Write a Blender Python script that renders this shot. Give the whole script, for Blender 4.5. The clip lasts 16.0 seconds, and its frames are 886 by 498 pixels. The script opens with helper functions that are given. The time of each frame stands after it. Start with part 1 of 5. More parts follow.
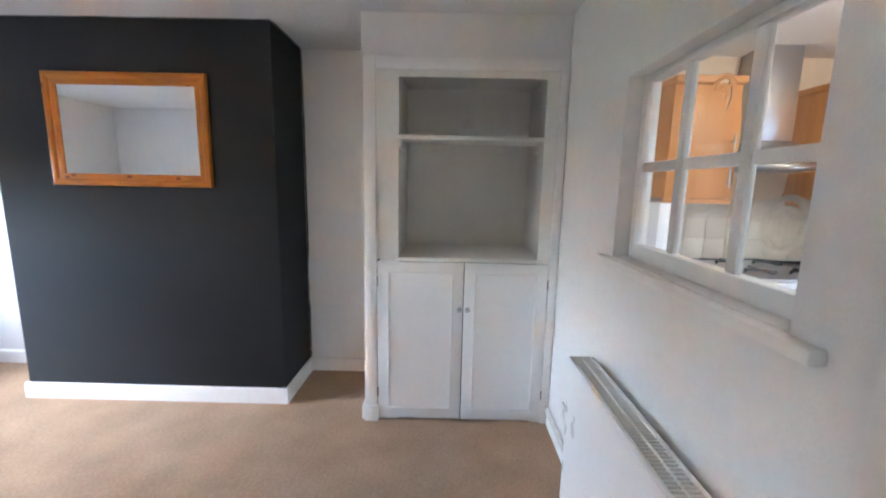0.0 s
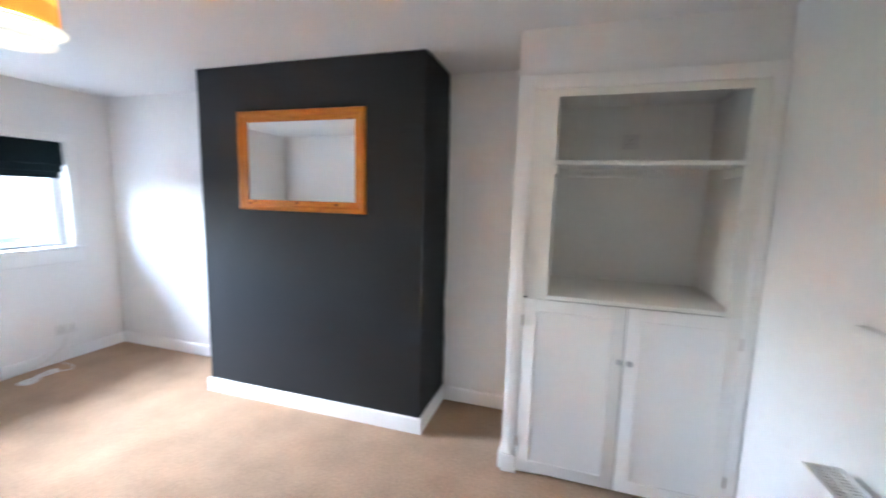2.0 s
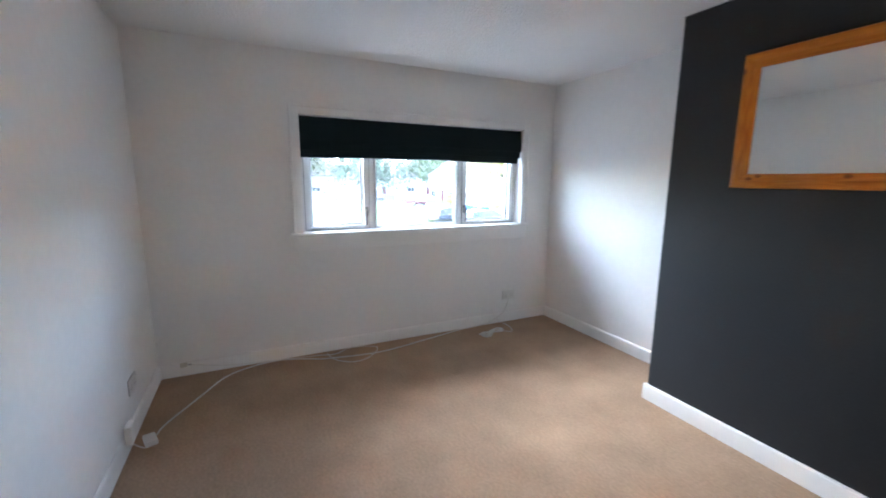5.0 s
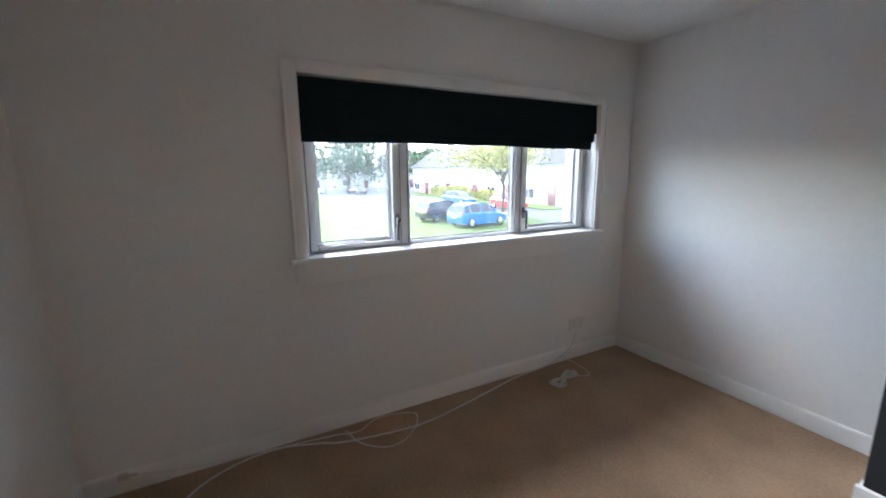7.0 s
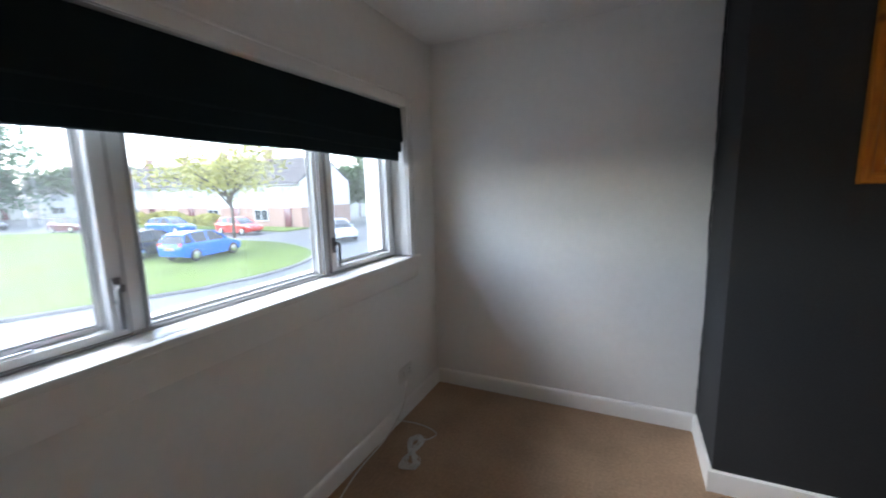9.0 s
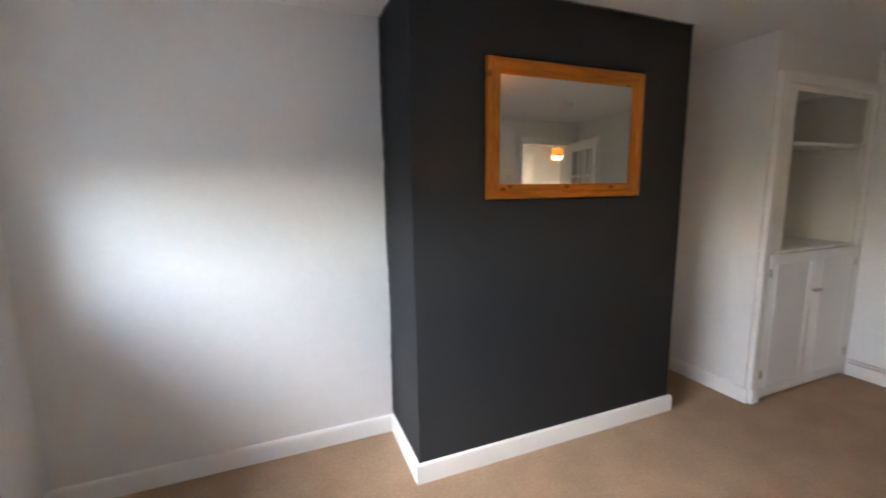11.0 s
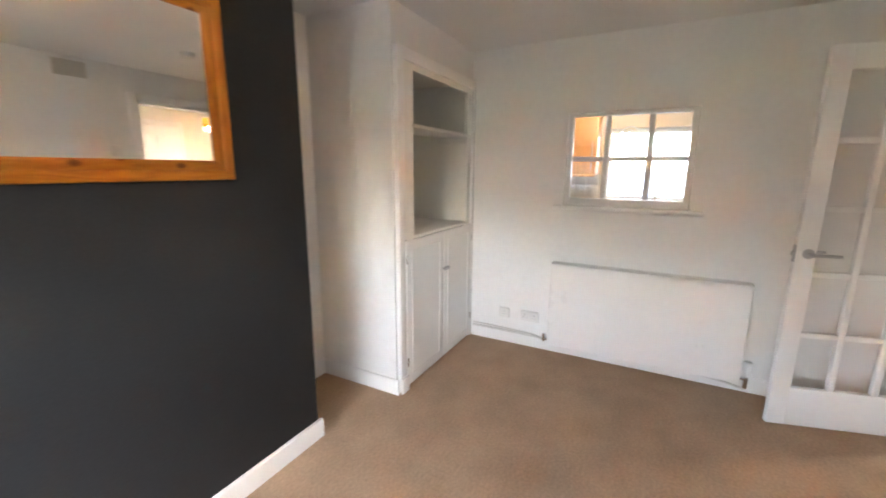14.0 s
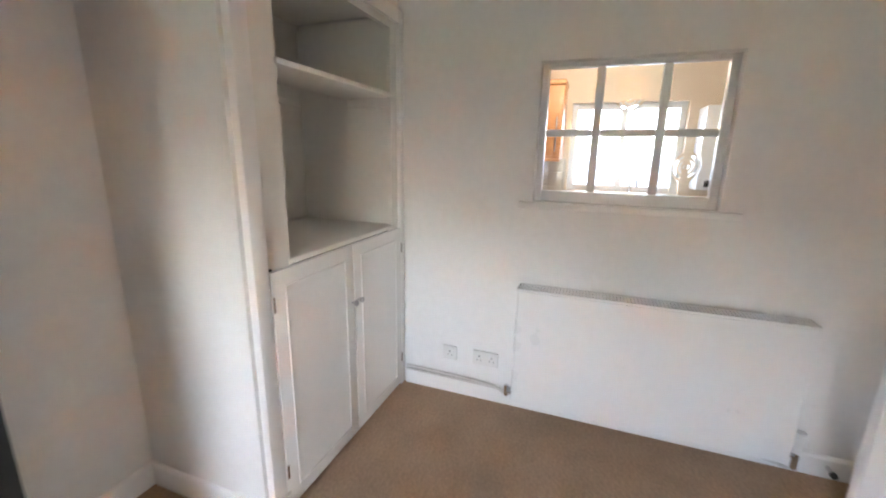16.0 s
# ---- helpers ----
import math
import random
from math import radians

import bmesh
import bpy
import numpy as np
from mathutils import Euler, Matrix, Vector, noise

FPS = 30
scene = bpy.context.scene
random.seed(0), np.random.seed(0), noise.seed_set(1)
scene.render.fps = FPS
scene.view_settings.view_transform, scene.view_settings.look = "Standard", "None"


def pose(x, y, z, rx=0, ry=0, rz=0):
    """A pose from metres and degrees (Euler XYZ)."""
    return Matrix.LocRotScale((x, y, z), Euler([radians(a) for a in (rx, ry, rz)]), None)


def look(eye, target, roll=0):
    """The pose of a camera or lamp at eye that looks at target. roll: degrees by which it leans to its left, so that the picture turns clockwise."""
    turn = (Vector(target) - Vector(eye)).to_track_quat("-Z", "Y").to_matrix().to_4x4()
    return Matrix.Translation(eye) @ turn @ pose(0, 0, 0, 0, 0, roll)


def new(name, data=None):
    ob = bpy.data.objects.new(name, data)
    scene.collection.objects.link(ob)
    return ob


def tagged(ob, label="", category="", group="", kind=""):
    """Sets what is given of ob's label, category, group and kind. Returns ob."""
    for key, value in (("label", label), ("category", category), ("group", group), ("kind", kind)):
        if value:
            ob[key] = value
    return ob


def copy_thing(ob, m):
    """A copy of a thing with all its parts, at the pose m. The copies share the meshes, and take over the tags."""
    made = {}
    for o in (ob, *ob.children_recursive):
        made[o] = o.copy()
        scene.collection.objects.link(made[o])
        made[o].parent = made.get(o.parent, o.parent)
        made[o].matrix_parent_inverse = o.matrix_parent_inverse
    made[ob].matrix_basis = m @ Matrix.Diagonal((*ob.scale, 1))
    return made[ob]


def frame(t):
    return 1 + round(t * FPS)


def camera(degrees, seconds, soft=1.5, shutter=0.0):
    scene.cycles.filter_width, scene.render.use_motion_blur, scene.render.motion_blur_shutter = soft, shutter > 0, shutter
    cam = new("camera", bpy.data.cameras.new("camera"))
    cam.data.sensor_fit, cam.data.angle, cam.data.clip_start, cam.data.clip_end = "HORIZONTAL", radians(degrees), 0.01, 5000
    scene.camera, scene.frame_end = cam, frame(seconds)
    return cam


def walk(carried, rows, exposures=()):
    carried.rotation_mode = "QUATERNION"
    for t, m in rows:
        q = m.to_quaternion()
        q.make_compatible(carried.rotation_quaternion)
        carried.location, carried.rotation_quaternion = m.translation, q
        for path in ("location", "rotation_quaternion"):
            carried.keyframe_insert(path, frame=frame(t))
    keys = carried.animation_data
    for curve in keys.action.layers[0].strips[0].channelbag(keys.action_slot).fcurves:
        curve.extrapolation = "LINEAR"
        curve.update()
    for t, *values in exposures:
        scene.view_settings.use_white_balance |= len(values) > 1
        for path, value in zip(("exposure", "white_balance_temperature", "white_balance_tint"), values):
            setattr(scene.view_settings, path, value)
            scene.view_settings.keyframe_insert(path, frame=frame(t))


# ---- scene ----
cam = camera(95.9, 16.0, 1.8, 0.5)
PATH = [
    (0, (1.258, 1.095, 1.403), (1.24, 3.069, 1.087), 1.2),
    (0.5, (1.269, 1.172, 1.439), (1.271, 3.16, 1.227), 1.5),
    (1, (1.254, 1.199, 1.454), (1.251, 3.189, 1.256), 1.5),
    (1.5, (1.151, 1.204, 1.475), (0.961, 3.183, 1.257), 1.6),
    (2, (1.057, 1.264, 1.478), (0.472, 3.159, 1.218), 1.5),
    (2.5, (0.975, 1.312, 1.473), (-0.075, 2.997, 1.23), 1.0),
    (3, (0.882, 1.276, 1.452), (-0.483, 2.718, 1.21), 1.0),
    (3.5, (0.808, 1.262, 1.443), (-0.829, 2.379, 1.174), 1.3),
    (4, (0.728, 1.242, 1.409), (-1.022, 2.158, 1.096), 1.4),
    (4.5, (0.461, 1.232, 1.384), (-1.297, 2.129, 1.057), 1.5),
    (5, (0.186, 1.23, 1.384), (-1.592, 2.081, 1.045), 0.5),
    (5.2, (0.068, 1.232, 1.383), (-1.727, 2.049, 1.051), 0.3),
    (7.3, (-1.141, 1.255, 1.395), (-2.854, 2.219, 1.026), -0.6),
    (7.5, (-1.273, 1.31, 1.363), (-2.952, 2.35, 1.046), -0.4),
    (8, (-1.5, 1.369, 1.414), (-2.928, 2.721, 1.048), 1.2),
    (8.5, (-1.66, 1.388, 1.4), (-2.764, 3.021, 1.062), -1.3),
    (9, (-1.788, 1.491, 1.386), (-2.628, 3.28, 1.081), -1.5),
    (9.5, (-1.88, 1.634, 1.404), (-2.374, 3.547, 1.094), -1.0),
    (10, (-1.941, 1.728, 1.404), (-1.986, 3.707, 1.117), -1.6),
    (12.3, (-1.821, 1.793, 1.431), (-0.502, 3.251, 1.069), 0.6),
    (12.5, (-1.753, 1.767, 1.437), (-0.38, 3.168, 1.049), 0.5),
    (13, (-1.541, 1.807, 1.425), (-0.05, 3.085, 1.043), 0.4),
    (13.5, (-1.351, 1.877, 1.421), (0.234, 3.029, 1.019), 0.1),
    (14, (-1.126, 2.005, 1.404), (0.61, 2.917, 1.011), 0.4),
    (14.5, (-0.926, 2.085, 1.403), (0.87, 2.846, 0.96), -0.5),
    (15, (-0.629, 2.146, 1.381), (1.181, 2.876, 0.944), -0.0),
    (15.5, (-0.39, 2.199, 1.37), (1.425, 2.882, 0.879), 0.8),
    (16, (-0.13, 2.317, 1.367), (1.694, 2.996, 0.909), 1.0),
]
EXPOSURES = [(0.0, 5.2, 5200, 7), (1.0, 5.5, 5200, 7), (2.5, 5.45, 5150, 7), (3.2, 5.1, 5050, 7), (4.0, 4.95, 5150, 7), (4.6, 4.6, 5300, 6), (5.2, 4.35, 5350, 6), (7.3, 3.35, 5750, 7), (8.5, 3.25, 5800, 7), (9.5, 3.0, 5850, 7), (10.2, 3.55, 5900, 8), (12.3, 4.75, 6350, 11), (13.5, 5.15, 6200, 10), (15.0, 5.2, 5950, 9), (16.0, 5.05, 5850, 9)]
walk(cam, [(t, look(eye, target, roll)) for t, eye, target, roll in PATH], EXPOSURES)

# ---- world and large lights ----
world = bpy.data.worlds.new("overcast_day")
scene.world = world
world.use_nodes = True
wn = world.node_tree
sky = wn.nodes.new("ShaderNodeTexSky")
sky.sky_type = "NISHITA"
sky.sun_disc = False
sky.sun_elevation = radians(37)
sky.sun_rotation = radians(258)
sky.air_density, sky.dust_density, sky.ozone_density = 1.0, 1.0, 1.5
soften = wn.nodes.new("ShaderNodeHueSaturation")
soften.inputs["Saturation"].default_value = 0.55
wn.links.new(sky.outputs["Color"], soften.inputs["Color"])
background = wn.nodes["Background"]
background.inputs["Strength"].default_value = 0.15
wn.links.new(soften.outputs["Color"], background.inputs["Color"])

sun_data = bpy.data.lights.new("sun", "SUN")
sun_data.energy, sun_data.angle, sun_data.color = 0.55, radians(36), (1.0, 0.98, 0.96)
sun = new("sun", sun_data)
sun.matrix_world = look((-27.0, -5.7, 20.8), (0, 0, 0))


def area_lamp(name, m, sx, sy, watts, color):
    data = bpy.data.lights.new(name, "AREA")
    data.shape, data.size, data.size_y, data.energy, data.color = "RECTANGLE", sx, sy, watts, color
    ob = new(name, data)
    ob.matrix_world = m
    return ob


def bulb_lamp(name, place, watts, color, radius=0.04):
    data = bpy.data.lights.new(name, "POINT")
    data.energy, data.color, data.shadow_soft_size = watts, color, radius
    ob = new(name, data)
    ob.location = place
    return ob


WARM = (1.0, 0.76, 0.50)
PALE = (1.0, 0.80, 0.58)
# daylight in the living-room window and the kitchen window, just outside the panes
area_lamp("window_daylight", look((-3.31, 2.58, 1.27), (-2.0, 2.58, 1.27)), 1.98, 0.62, 1, (1, 1, 1)).data.cycles.is_portal = True
area_lamp("kitchen_daylight", look((4.58, 2.08, 1.46), (3.0, 2.08, 1.46)), 1.02, 0.85, 1, (1, 1, 1)).data.cycles.is_portal = True
bulb_lamp("living_room_bulb", (-0.57, 2.07, 2.02), 2.0, WARM)
bulb_lamp("kitchen_bulb", (3.3, 2.5, 2.16), 0.9, PALE)
bulb_lamp("hall_bulb", (2.37, -0.5, 1.93), 3.8, (1.0, 0.87, 0.72))

# ---- materials ----
def shader(name):
    m = bpy.data.materials.new(name)
    m.use_nodes = True
    return m, m.node_tree.nodes, m.node_tree.links, m.node_tree.nodes["Principled BSDF"]


def surface(name, color, rough=0.5, metal=0.0, vary=0.10, grain=40.0, patch=2.5, bump=0.0, bump_scale=200.0, coat=0.0, spec=0.5, random_tint=0.0):
    """A painted or plain surface: two scales of tone, fine relief, uneven gloss."""
    m, n, l, b = shader(name)
    pos = n.new("ShaderNodeTexCoord")
    big, fine = n.new("ShaderNodeTexNoise"), n.new("ShaderNodeTexNoise")
    big.inputs["Scale"].default_value, fine.inputs["Scale"].default_value = patch, grain
    big.inputs["Detail"].default_value, fine.inputs["Detail"].default_value = 4.0, 3.0
    for tex in (big, fine):
        l.new(pos.outputs["Object"], tex.inputs["Vector"])
    mix = n.new("ShaderNodeMath")
    mix.operation = "ADD"
    l.new(big.outputs["Fac"], mix.inputs[0])
    l.new(fine.outputs["Fac"], mix.inputs[1])
    tone = n.new("ShaderNodeMapRange")
    tone.inputs["From Min"].default_value, tone.inputs["From Max"].default_value = 0.6, 1.4
    tone.inputs["To Min"].default_value, tone.inputs["To Max"].default_value = 1.0 - vary, 1.0 + vary
    l.new(mix.outputs[0], tone.inputs["Value"])
    last = tone.outputs["Result"]
    if random_tint:
        info = n.new("ShaderNodeObjectInfo")
        spread = n.new("ShaderNodeMapRange")
        spread.inputs["To Min"].default_value, spread.inputs["To Max"].default_value = 1 - random_tint, 1 + random_tint
        l.new(info.outputs["Random"], spread.inputs["Value"])
        times = n.new("ShaderNodeMath")
        times.operation = "MULTIPLY"
        l.new(last, times.inputs[0])
        l.new(spread.outputs["Result"], times.inputs[1])
        last = times.outputs[0]
    scale = n.new("ShaderNodeVectorMath")
    scale.operation = "SCALE"
    scale.inputs[0].default_value = color
    l.new(last, scale.inputs["Scale"])
    l.new(scale.outputs["Vector"], b.inputs["Base Color"])
    gloss = n.new("ShaderNodeMapRange")
    gloss.inputs["To Min"].default_value, gloss.inputs["To Max"].default_value = max(rough - 0.08, 0.02), min(rough + 0.08, 1.0)
    l.new(big.outputs["Fac"], gloss.inputs["Value"])
    l.new(gloss.outputs["Result"], b.inputs["Roughness"])
    b.inputs["Metallic"].default_value = metal
    b.inputs["Specular IOR Level"].default_value = spec
    b.inputs["Coat Weight"].default_value = coat
    if bump:
        relief, push = n.new("ShaderNodeTexNoise"), n.new("ShaderNodeBump")
        relief.inputs["Scale"].default_value, relief.inputs["Detail"].default_value = bump_scale, 5.0
        push.inputs["Strength"].default_value, push.inputs["Distance"].default_value = bump, 0.01
        l.new(pos.outputs["Object"], relief.inputs["Vector"])
        l.new(relief.outputs["Fac"], push.inputs["Height"])
        l.new(push.outputs["Normal"], b.inputs["Normal"])
    return m


def wood(name, light, dark, along="X", rough=0.45, ring=9.0, coat=0.15, knots=True, spec=0.5):
    """Grained wood with rings stretched along one axis, and dark knots."""
    m, n, l, b = shader(name)
    pos, mapping = n.new("ShaderNodeTexCoord"), n.new("ShaderNodeMapping")
    stretch = {"X": (0.12, 1, 1), "Y": (1, 0.12, 1), "Z": (1, 1, 0.12)}[along]
    mapping.inputs["Scale"].default_value = stretch
    l.new(pos.outputs["Object"], mapping.inputs["Vector"])
    warp, grain = n.new("ShaderNodeTexNoise"), n.new("ShaderNodeTexNoise")
    warp.inputs["Scale"].default_value, warp.inputs["Detail"].default_value, warp.inputs["Distortion"].default_value = ring, 3.0, 1.5
    grain.inputs["Scale"].default_value, grain.inputs["Detail"].default_value = 140.0, 4.0
    l.new(mapping.outputs["Vector"], warp.inputs["Vector"])
    l.new(mapping.outputs["Vector"], grain.inputs["Vector"])
    rings = n.new("ShaderNodeMath")
    rings.operation = "PINGPONG"
    rings.inputs[1].default_value = 0.08
    l.new(warp.outputs["Fac"], rings.inputs[0])
    blend = n.new("ShaderNodeMath")
    blend.operation = "MULTIPLY_ADD"
    blend.inputs[1].default_value = 8.0
    l.new(rings.outputs[0], blend.inputs[0])
    l.new(grain.outputs["Fac"], blend.inputs[2])
    ramp = n.new("ShaderNodeMapRange")
    ramp.inputs["From Min"].default_value, ramp.inputs["From Max"].default_value = 0.35, 1.15
    l.new(blend.outputs[0], ramp.inputs["Value"])
    mix = n.new("ShaderNodeMix")
    mix.data_type = "RGBA"
    mix.inputs["A"].default_value, mix.inputs["B"].default_value = (*dark, 1), (*light, 1)
    l.new(ramp.outputs["Result"], mix.inputs["Factor"])
    result = mix.outputs["Result"]
    if knots:
        cells = n.new("ShaderNodeTexVoronoi")
        cells.voronoi_dimensions = "2D"
        cells.inputs["Scale"].default_value = 9.5
        knot_map = n.new("ShaderNodeMapping")
        knot_map.inputs["Scale"].default_value = {"X": (0.6, 1, 1), "Y": (1, 0.6, 1), "Z": (1, 1, 0.6)}[along]
        knot_map.inputs["Rotation"].default_value = (math.pi / 2, 0, 0)
        l.new(pos.outputs["Object"], knot_map.inputs["Vector"])
        l.new(knot_map.outputs["Vector"], cells.inputs["Vector"])
        spot = n.new("ShaderNodeMapRange")
        spot.inputs["From Min"].default_value, spot.inputs["From Max"].default_value = 0.05, 0.12
        spot.inputs["To Min"].default_value, spot.inputs["To Max"].default_value = 0.85, 0.0
        l.new(cells.outputs["Distance"], spot.inputs["Value"])
        dotted = n.new("ShaderNodeMix")
        dotted.data_type = "RGBA"
        dotted.inputs["B"].default_value = (dark[0] * 0.35, dark[1] * 0.3, dark[2] * 0.3, 1)
        l.new(spot.outputs["Result"], dotted.inputs["Factor"])
        l.new(result, dotted.inputs["A"])
        result = dotted.outputs["Result"]
    l.new(result, b.inputs["Base Color"])
    b.inputs["Roughness"].default_value, b.inputs["Coat Weight"].default_value = rough, coat
    b.inputs["Specular IOR Level"].default_value = spec
    push = n.new("ShaderNodeBump")
    push.inputs["Strength"].default_value, push.inputs["Distance"].default_value = 0.15, 0.002
    l.new(blend.outputs[0], push.inputs["Height"])
    l.new(push.outputs["Normal"], b.inputs["Normal"])
    return m


def clear_glass(name, tint=(1, 1, 1), rough=0.0):
    m, n, l, b = shader(name)
    b.inputs["Base Color"].default_value = (*tint, 1)
    b.inputs["Transmission Weight"].default_value, b.inputs["Roughness"].default_value, b.inputs["IOR"].default_value = 1.0, rough, 1.45
    return m


def cloth_shade(name, color, glow):
    """Lamp-shade cloth that glows with the lamp behind it, weave uneven."""
    m, n, l, b = shader(name)
    weave = n.new("ShaderNodeTexNoise")
    weave.inputs["Scale"].default_value = 300.0
    pos = n.new("ShaderNodeTexCoord")
    l.new(pos.outputs["Object"], weave.inputs["Vector"])
    push = n.new("ShaderNodeBump")
    push.inputs["Strength"].default_value, push.inputs["Distance"].default_value = 0.3, 0.001
    l.new(weave.outputs["Fac"], push.inputs["Height"])
    b.inputs["Base Color"].default_value, b.inputs["Roughness"].default_value = (*color, 1), 0.9
    b.inputs["Emission Color"].default_value, b.inputs["Emission Strength"].default_value = (*color, 1), glow
    l.new(push.outputs["Normal"], b.inputs["Normal"])
    return m


def lit_lamp(name, color, strength):
    m, n, l, b = shader(name)
    b.inputs["Base Color"].default_value = (0.9, 0.9, 0.85, 1)
    b.inputs["Emission Color"].default_value, b.inputs["Emission Strength"].default_value = (*color, 1), strength
    return m


WALL = surface("matt_white_wall_paint", (0.83, 0.82, 0.80), 0.7, vary=0.03, grain=26, patch=1.2, bump=0.16, bump_scale=130, spec=0.3)
CEILING = surface("stippled_white_ceiling_paint", (0.84, 0.83, 0.81), 0.8, vary=0.02, grain=60, bump=0.9, bump_scale=75, spec=0.3)
CHARCOAL = surface("charcoal_wall_paint", (0.038, 0.039, 0.0415), 0.85, vary=0.13, grain=110, patch=2, bump=0.14, bump_scale=220, spec=0.12)
GLOSS = surface("white_satin_woodwork", (0.85, 0.84, 0.82), 0.32, vary=0.02, grain=30, bump=0.04, bump_scale=60)
SHELF_WHITE = surface("white_shelf_paint", (0.81, 0.80, 0.75), 0.5, vary=0.03, grain=30, bump=0.05, bump_scale=90)
CARPET = surface("beige_twist_carpet", (0.46, 0.318, 0.209), 0.95, vary=0.24, grain=70, patch=3.2, bump=1.0, bump_scale=260, spec=0.15)
UPVC = surface("white_window_frame", (0.82, 0.83, 0.84), 0.3, vary=0.02)
SEAL = surface("grey_window_seal", (0.34, 0.34, 0.35), 0.6)
BLIND = surface("blackout_blind_cloth", (0.020, 0.033, 0.039), 0.8, vary=0.15, grain=300, bump=0.3, bump_scale=500, spec=0.2)
RADIATOR = surface("white_radiator_enamel", (0.82, 0.81, 0.79), 0.3, vary=0.015, grain=20)
PLASTIC = surface("white_socket_plastic", (0.74, 0.73, 0.70), 0.35, vary=0.02)
YELLOWED = surface("old_white_plastic", (0.62, 0.59, 0.52), 0.45, vary=0.05)
PIN = surface("grey_pin_holes", (0.22, 0.21, 0.20), 0.6)
SLOT = surface("dark_slot", (0.02, 0.02, 0.02), 0.7)
CHROME = surface("chrome", (0.75, 0.75, 0.76), 0.18, metal=1.0, vary=0.03)
STEEL = surface("brushed_steel", (0.50, 0.50, 0.51), 0.32, metal=1.0, vary=0.05, grain=90)
DULL_METAL = surface("dull_grey_metal", (0.22, 0.22, 0.23), 0.4, metal=1.0, vary=0.1)
BRASS = surface("old_brass", (0.30, 0.17, 0.08), 0.45, metal=1.0, vary=0.15)
COPPER_WHITE = surface("painted_pipe", (0.66, 0.64, 0.60), 0.4, vary=0.05)
PINE = wood("varnished_pine", (0.46, 0.168, 0.009), (0.34, 0.102, 0.004), "X", 0.45, coat=0.15, spec=0.3)
PINE_UP = wood("varnished_pine_upright", (0.46, 0.168, 0.009), (0.34, 0.102, 0.004), "Z", 0.45, coat=0.15, spec=0.3)
BEECH = wood("orange_beech_veneer", (0.62, 0.30, 0.10), (0.52, 0.23, 0.07), "Z", knots=False, ring=5)
BEECH_FLAT = wood("orange_beech_edge", (0.62, 0.30, 0.10), (0.50, 0.22, 0.07), "X", knots=False, ring=5)
def thin_glass(name, tint=(1, 1, 1), film=0.0):
    """A thin flat pane: clear, with a gloss that grows at a slant; film: share of a pale uneven veil that imitates
    glare washing out the view.
    """
    m, n, l, b = shader(name)
    clear, shine, mix, slant = n.new("ShaderNodeBsdfTransparent"), n.new("ShaderNodeBsdfGlossy"), n.new("ShaderNodeMixShader"), n.new("ShaderNodeLayerWeight")
    clear.inputs["Color"].default_value = (*tint, 1)
    shine.inputs["Roughness"].default_value, slant.inputs["Blend"].default_value = 0.01, 0.5
    steep, share = n.new("ShaderNodeMath"), n.new("ShaderNodeMath")
    steep.operation, share.operation = "POWER", "MULTIPLY_ADD"
    steep.inputs[1].default_value, share.inputs[1].default_value, share.inputs[2].default_value = 5.0, 0.9, 0.035
    l.new(slant.outputs["Facing"], steep.inputs[0])
    l.new(steep.outputs[0], share.inputs[0])
    l.new(share.outputs[0], mix.inputs["Fac"])
    l.new(clear.outputs["BSDF"], mix.inputs[1])
    l.new(shine.outputs["BSDF"], mix.inputs[2])
    last = mix
    if film:
        veil, over, pos, haze_noise = n.new("ShaderNodeBsdfTranslucent"), n.new("ShaderNodeMixShader"), n.new("ShaderNodeTexCoord"), n.new("ShaderNodeTexNoise")
        veil.inputs["Color"].default_value = (0.9, 0.92, 0.93, 1)
        stretch = n.new("ShaderNodeMapping")
        stretch.inputs["Scale"].default_value = (1.0, 2.2, 0.5)
        haze_noise.inputs["Scale"].default_value, haze_noise.inputs["Detail"].default_value = 5.0, 5.0
        l.new(pos.outputs["Object"], stretch.inputs["Vector"])
        l.new(stretch.outputs["Vector"], haze_noise.inputs["Vector"])
        amount = n.new("ShaderNodeMapRange")
        amount.inputs["From Min"].default_value, amount.inputs["From Max"].default_value = 0.3, 0.7
        amount.inputs["To Min"].default_value, amount.inputs["To Max"].default_value = film * 0.5, film * 1.5
        l.new(haze_noise.outputs["Fac"], amount.inputs["Value"])
        l.new(amount.outputs["Result"], over.inputs["Fac"])
        l.new(mix.outputs["Shader"], over.inputs[1])
        l.new(veil.outputs["BSDF"], over.inputs[2])
        last = over
    l.new(last.outputs["Shader"], n["Material Output"].inputs["Surface"])
    return m


GLASS = thin_glass("clear_glass")
# film puts a pale veil of glare into the panes, stronger on the left casement
HAZY = thin_glass("hazy_window_glass", film=0.018)
HAZIER = thin_glass("hazier_window_glass", film=0.028)
OLD_GLASS = clear_glass("bulls_eye_glass", (0.97, 0.99, 0.98))
CABLE = surface("white_cable", (0.72, 0.70, 0.66), 0.4)
MIRROR, mn, ml, mb = shader("silvered_mirror")
mb.inputs["Base Color"].default_value, mb.inputs["Metallic"].default_value, mb.inputs["Roughness"].default_value = (0.86, 0.88, 0.87, 1), 1.0, 0.01


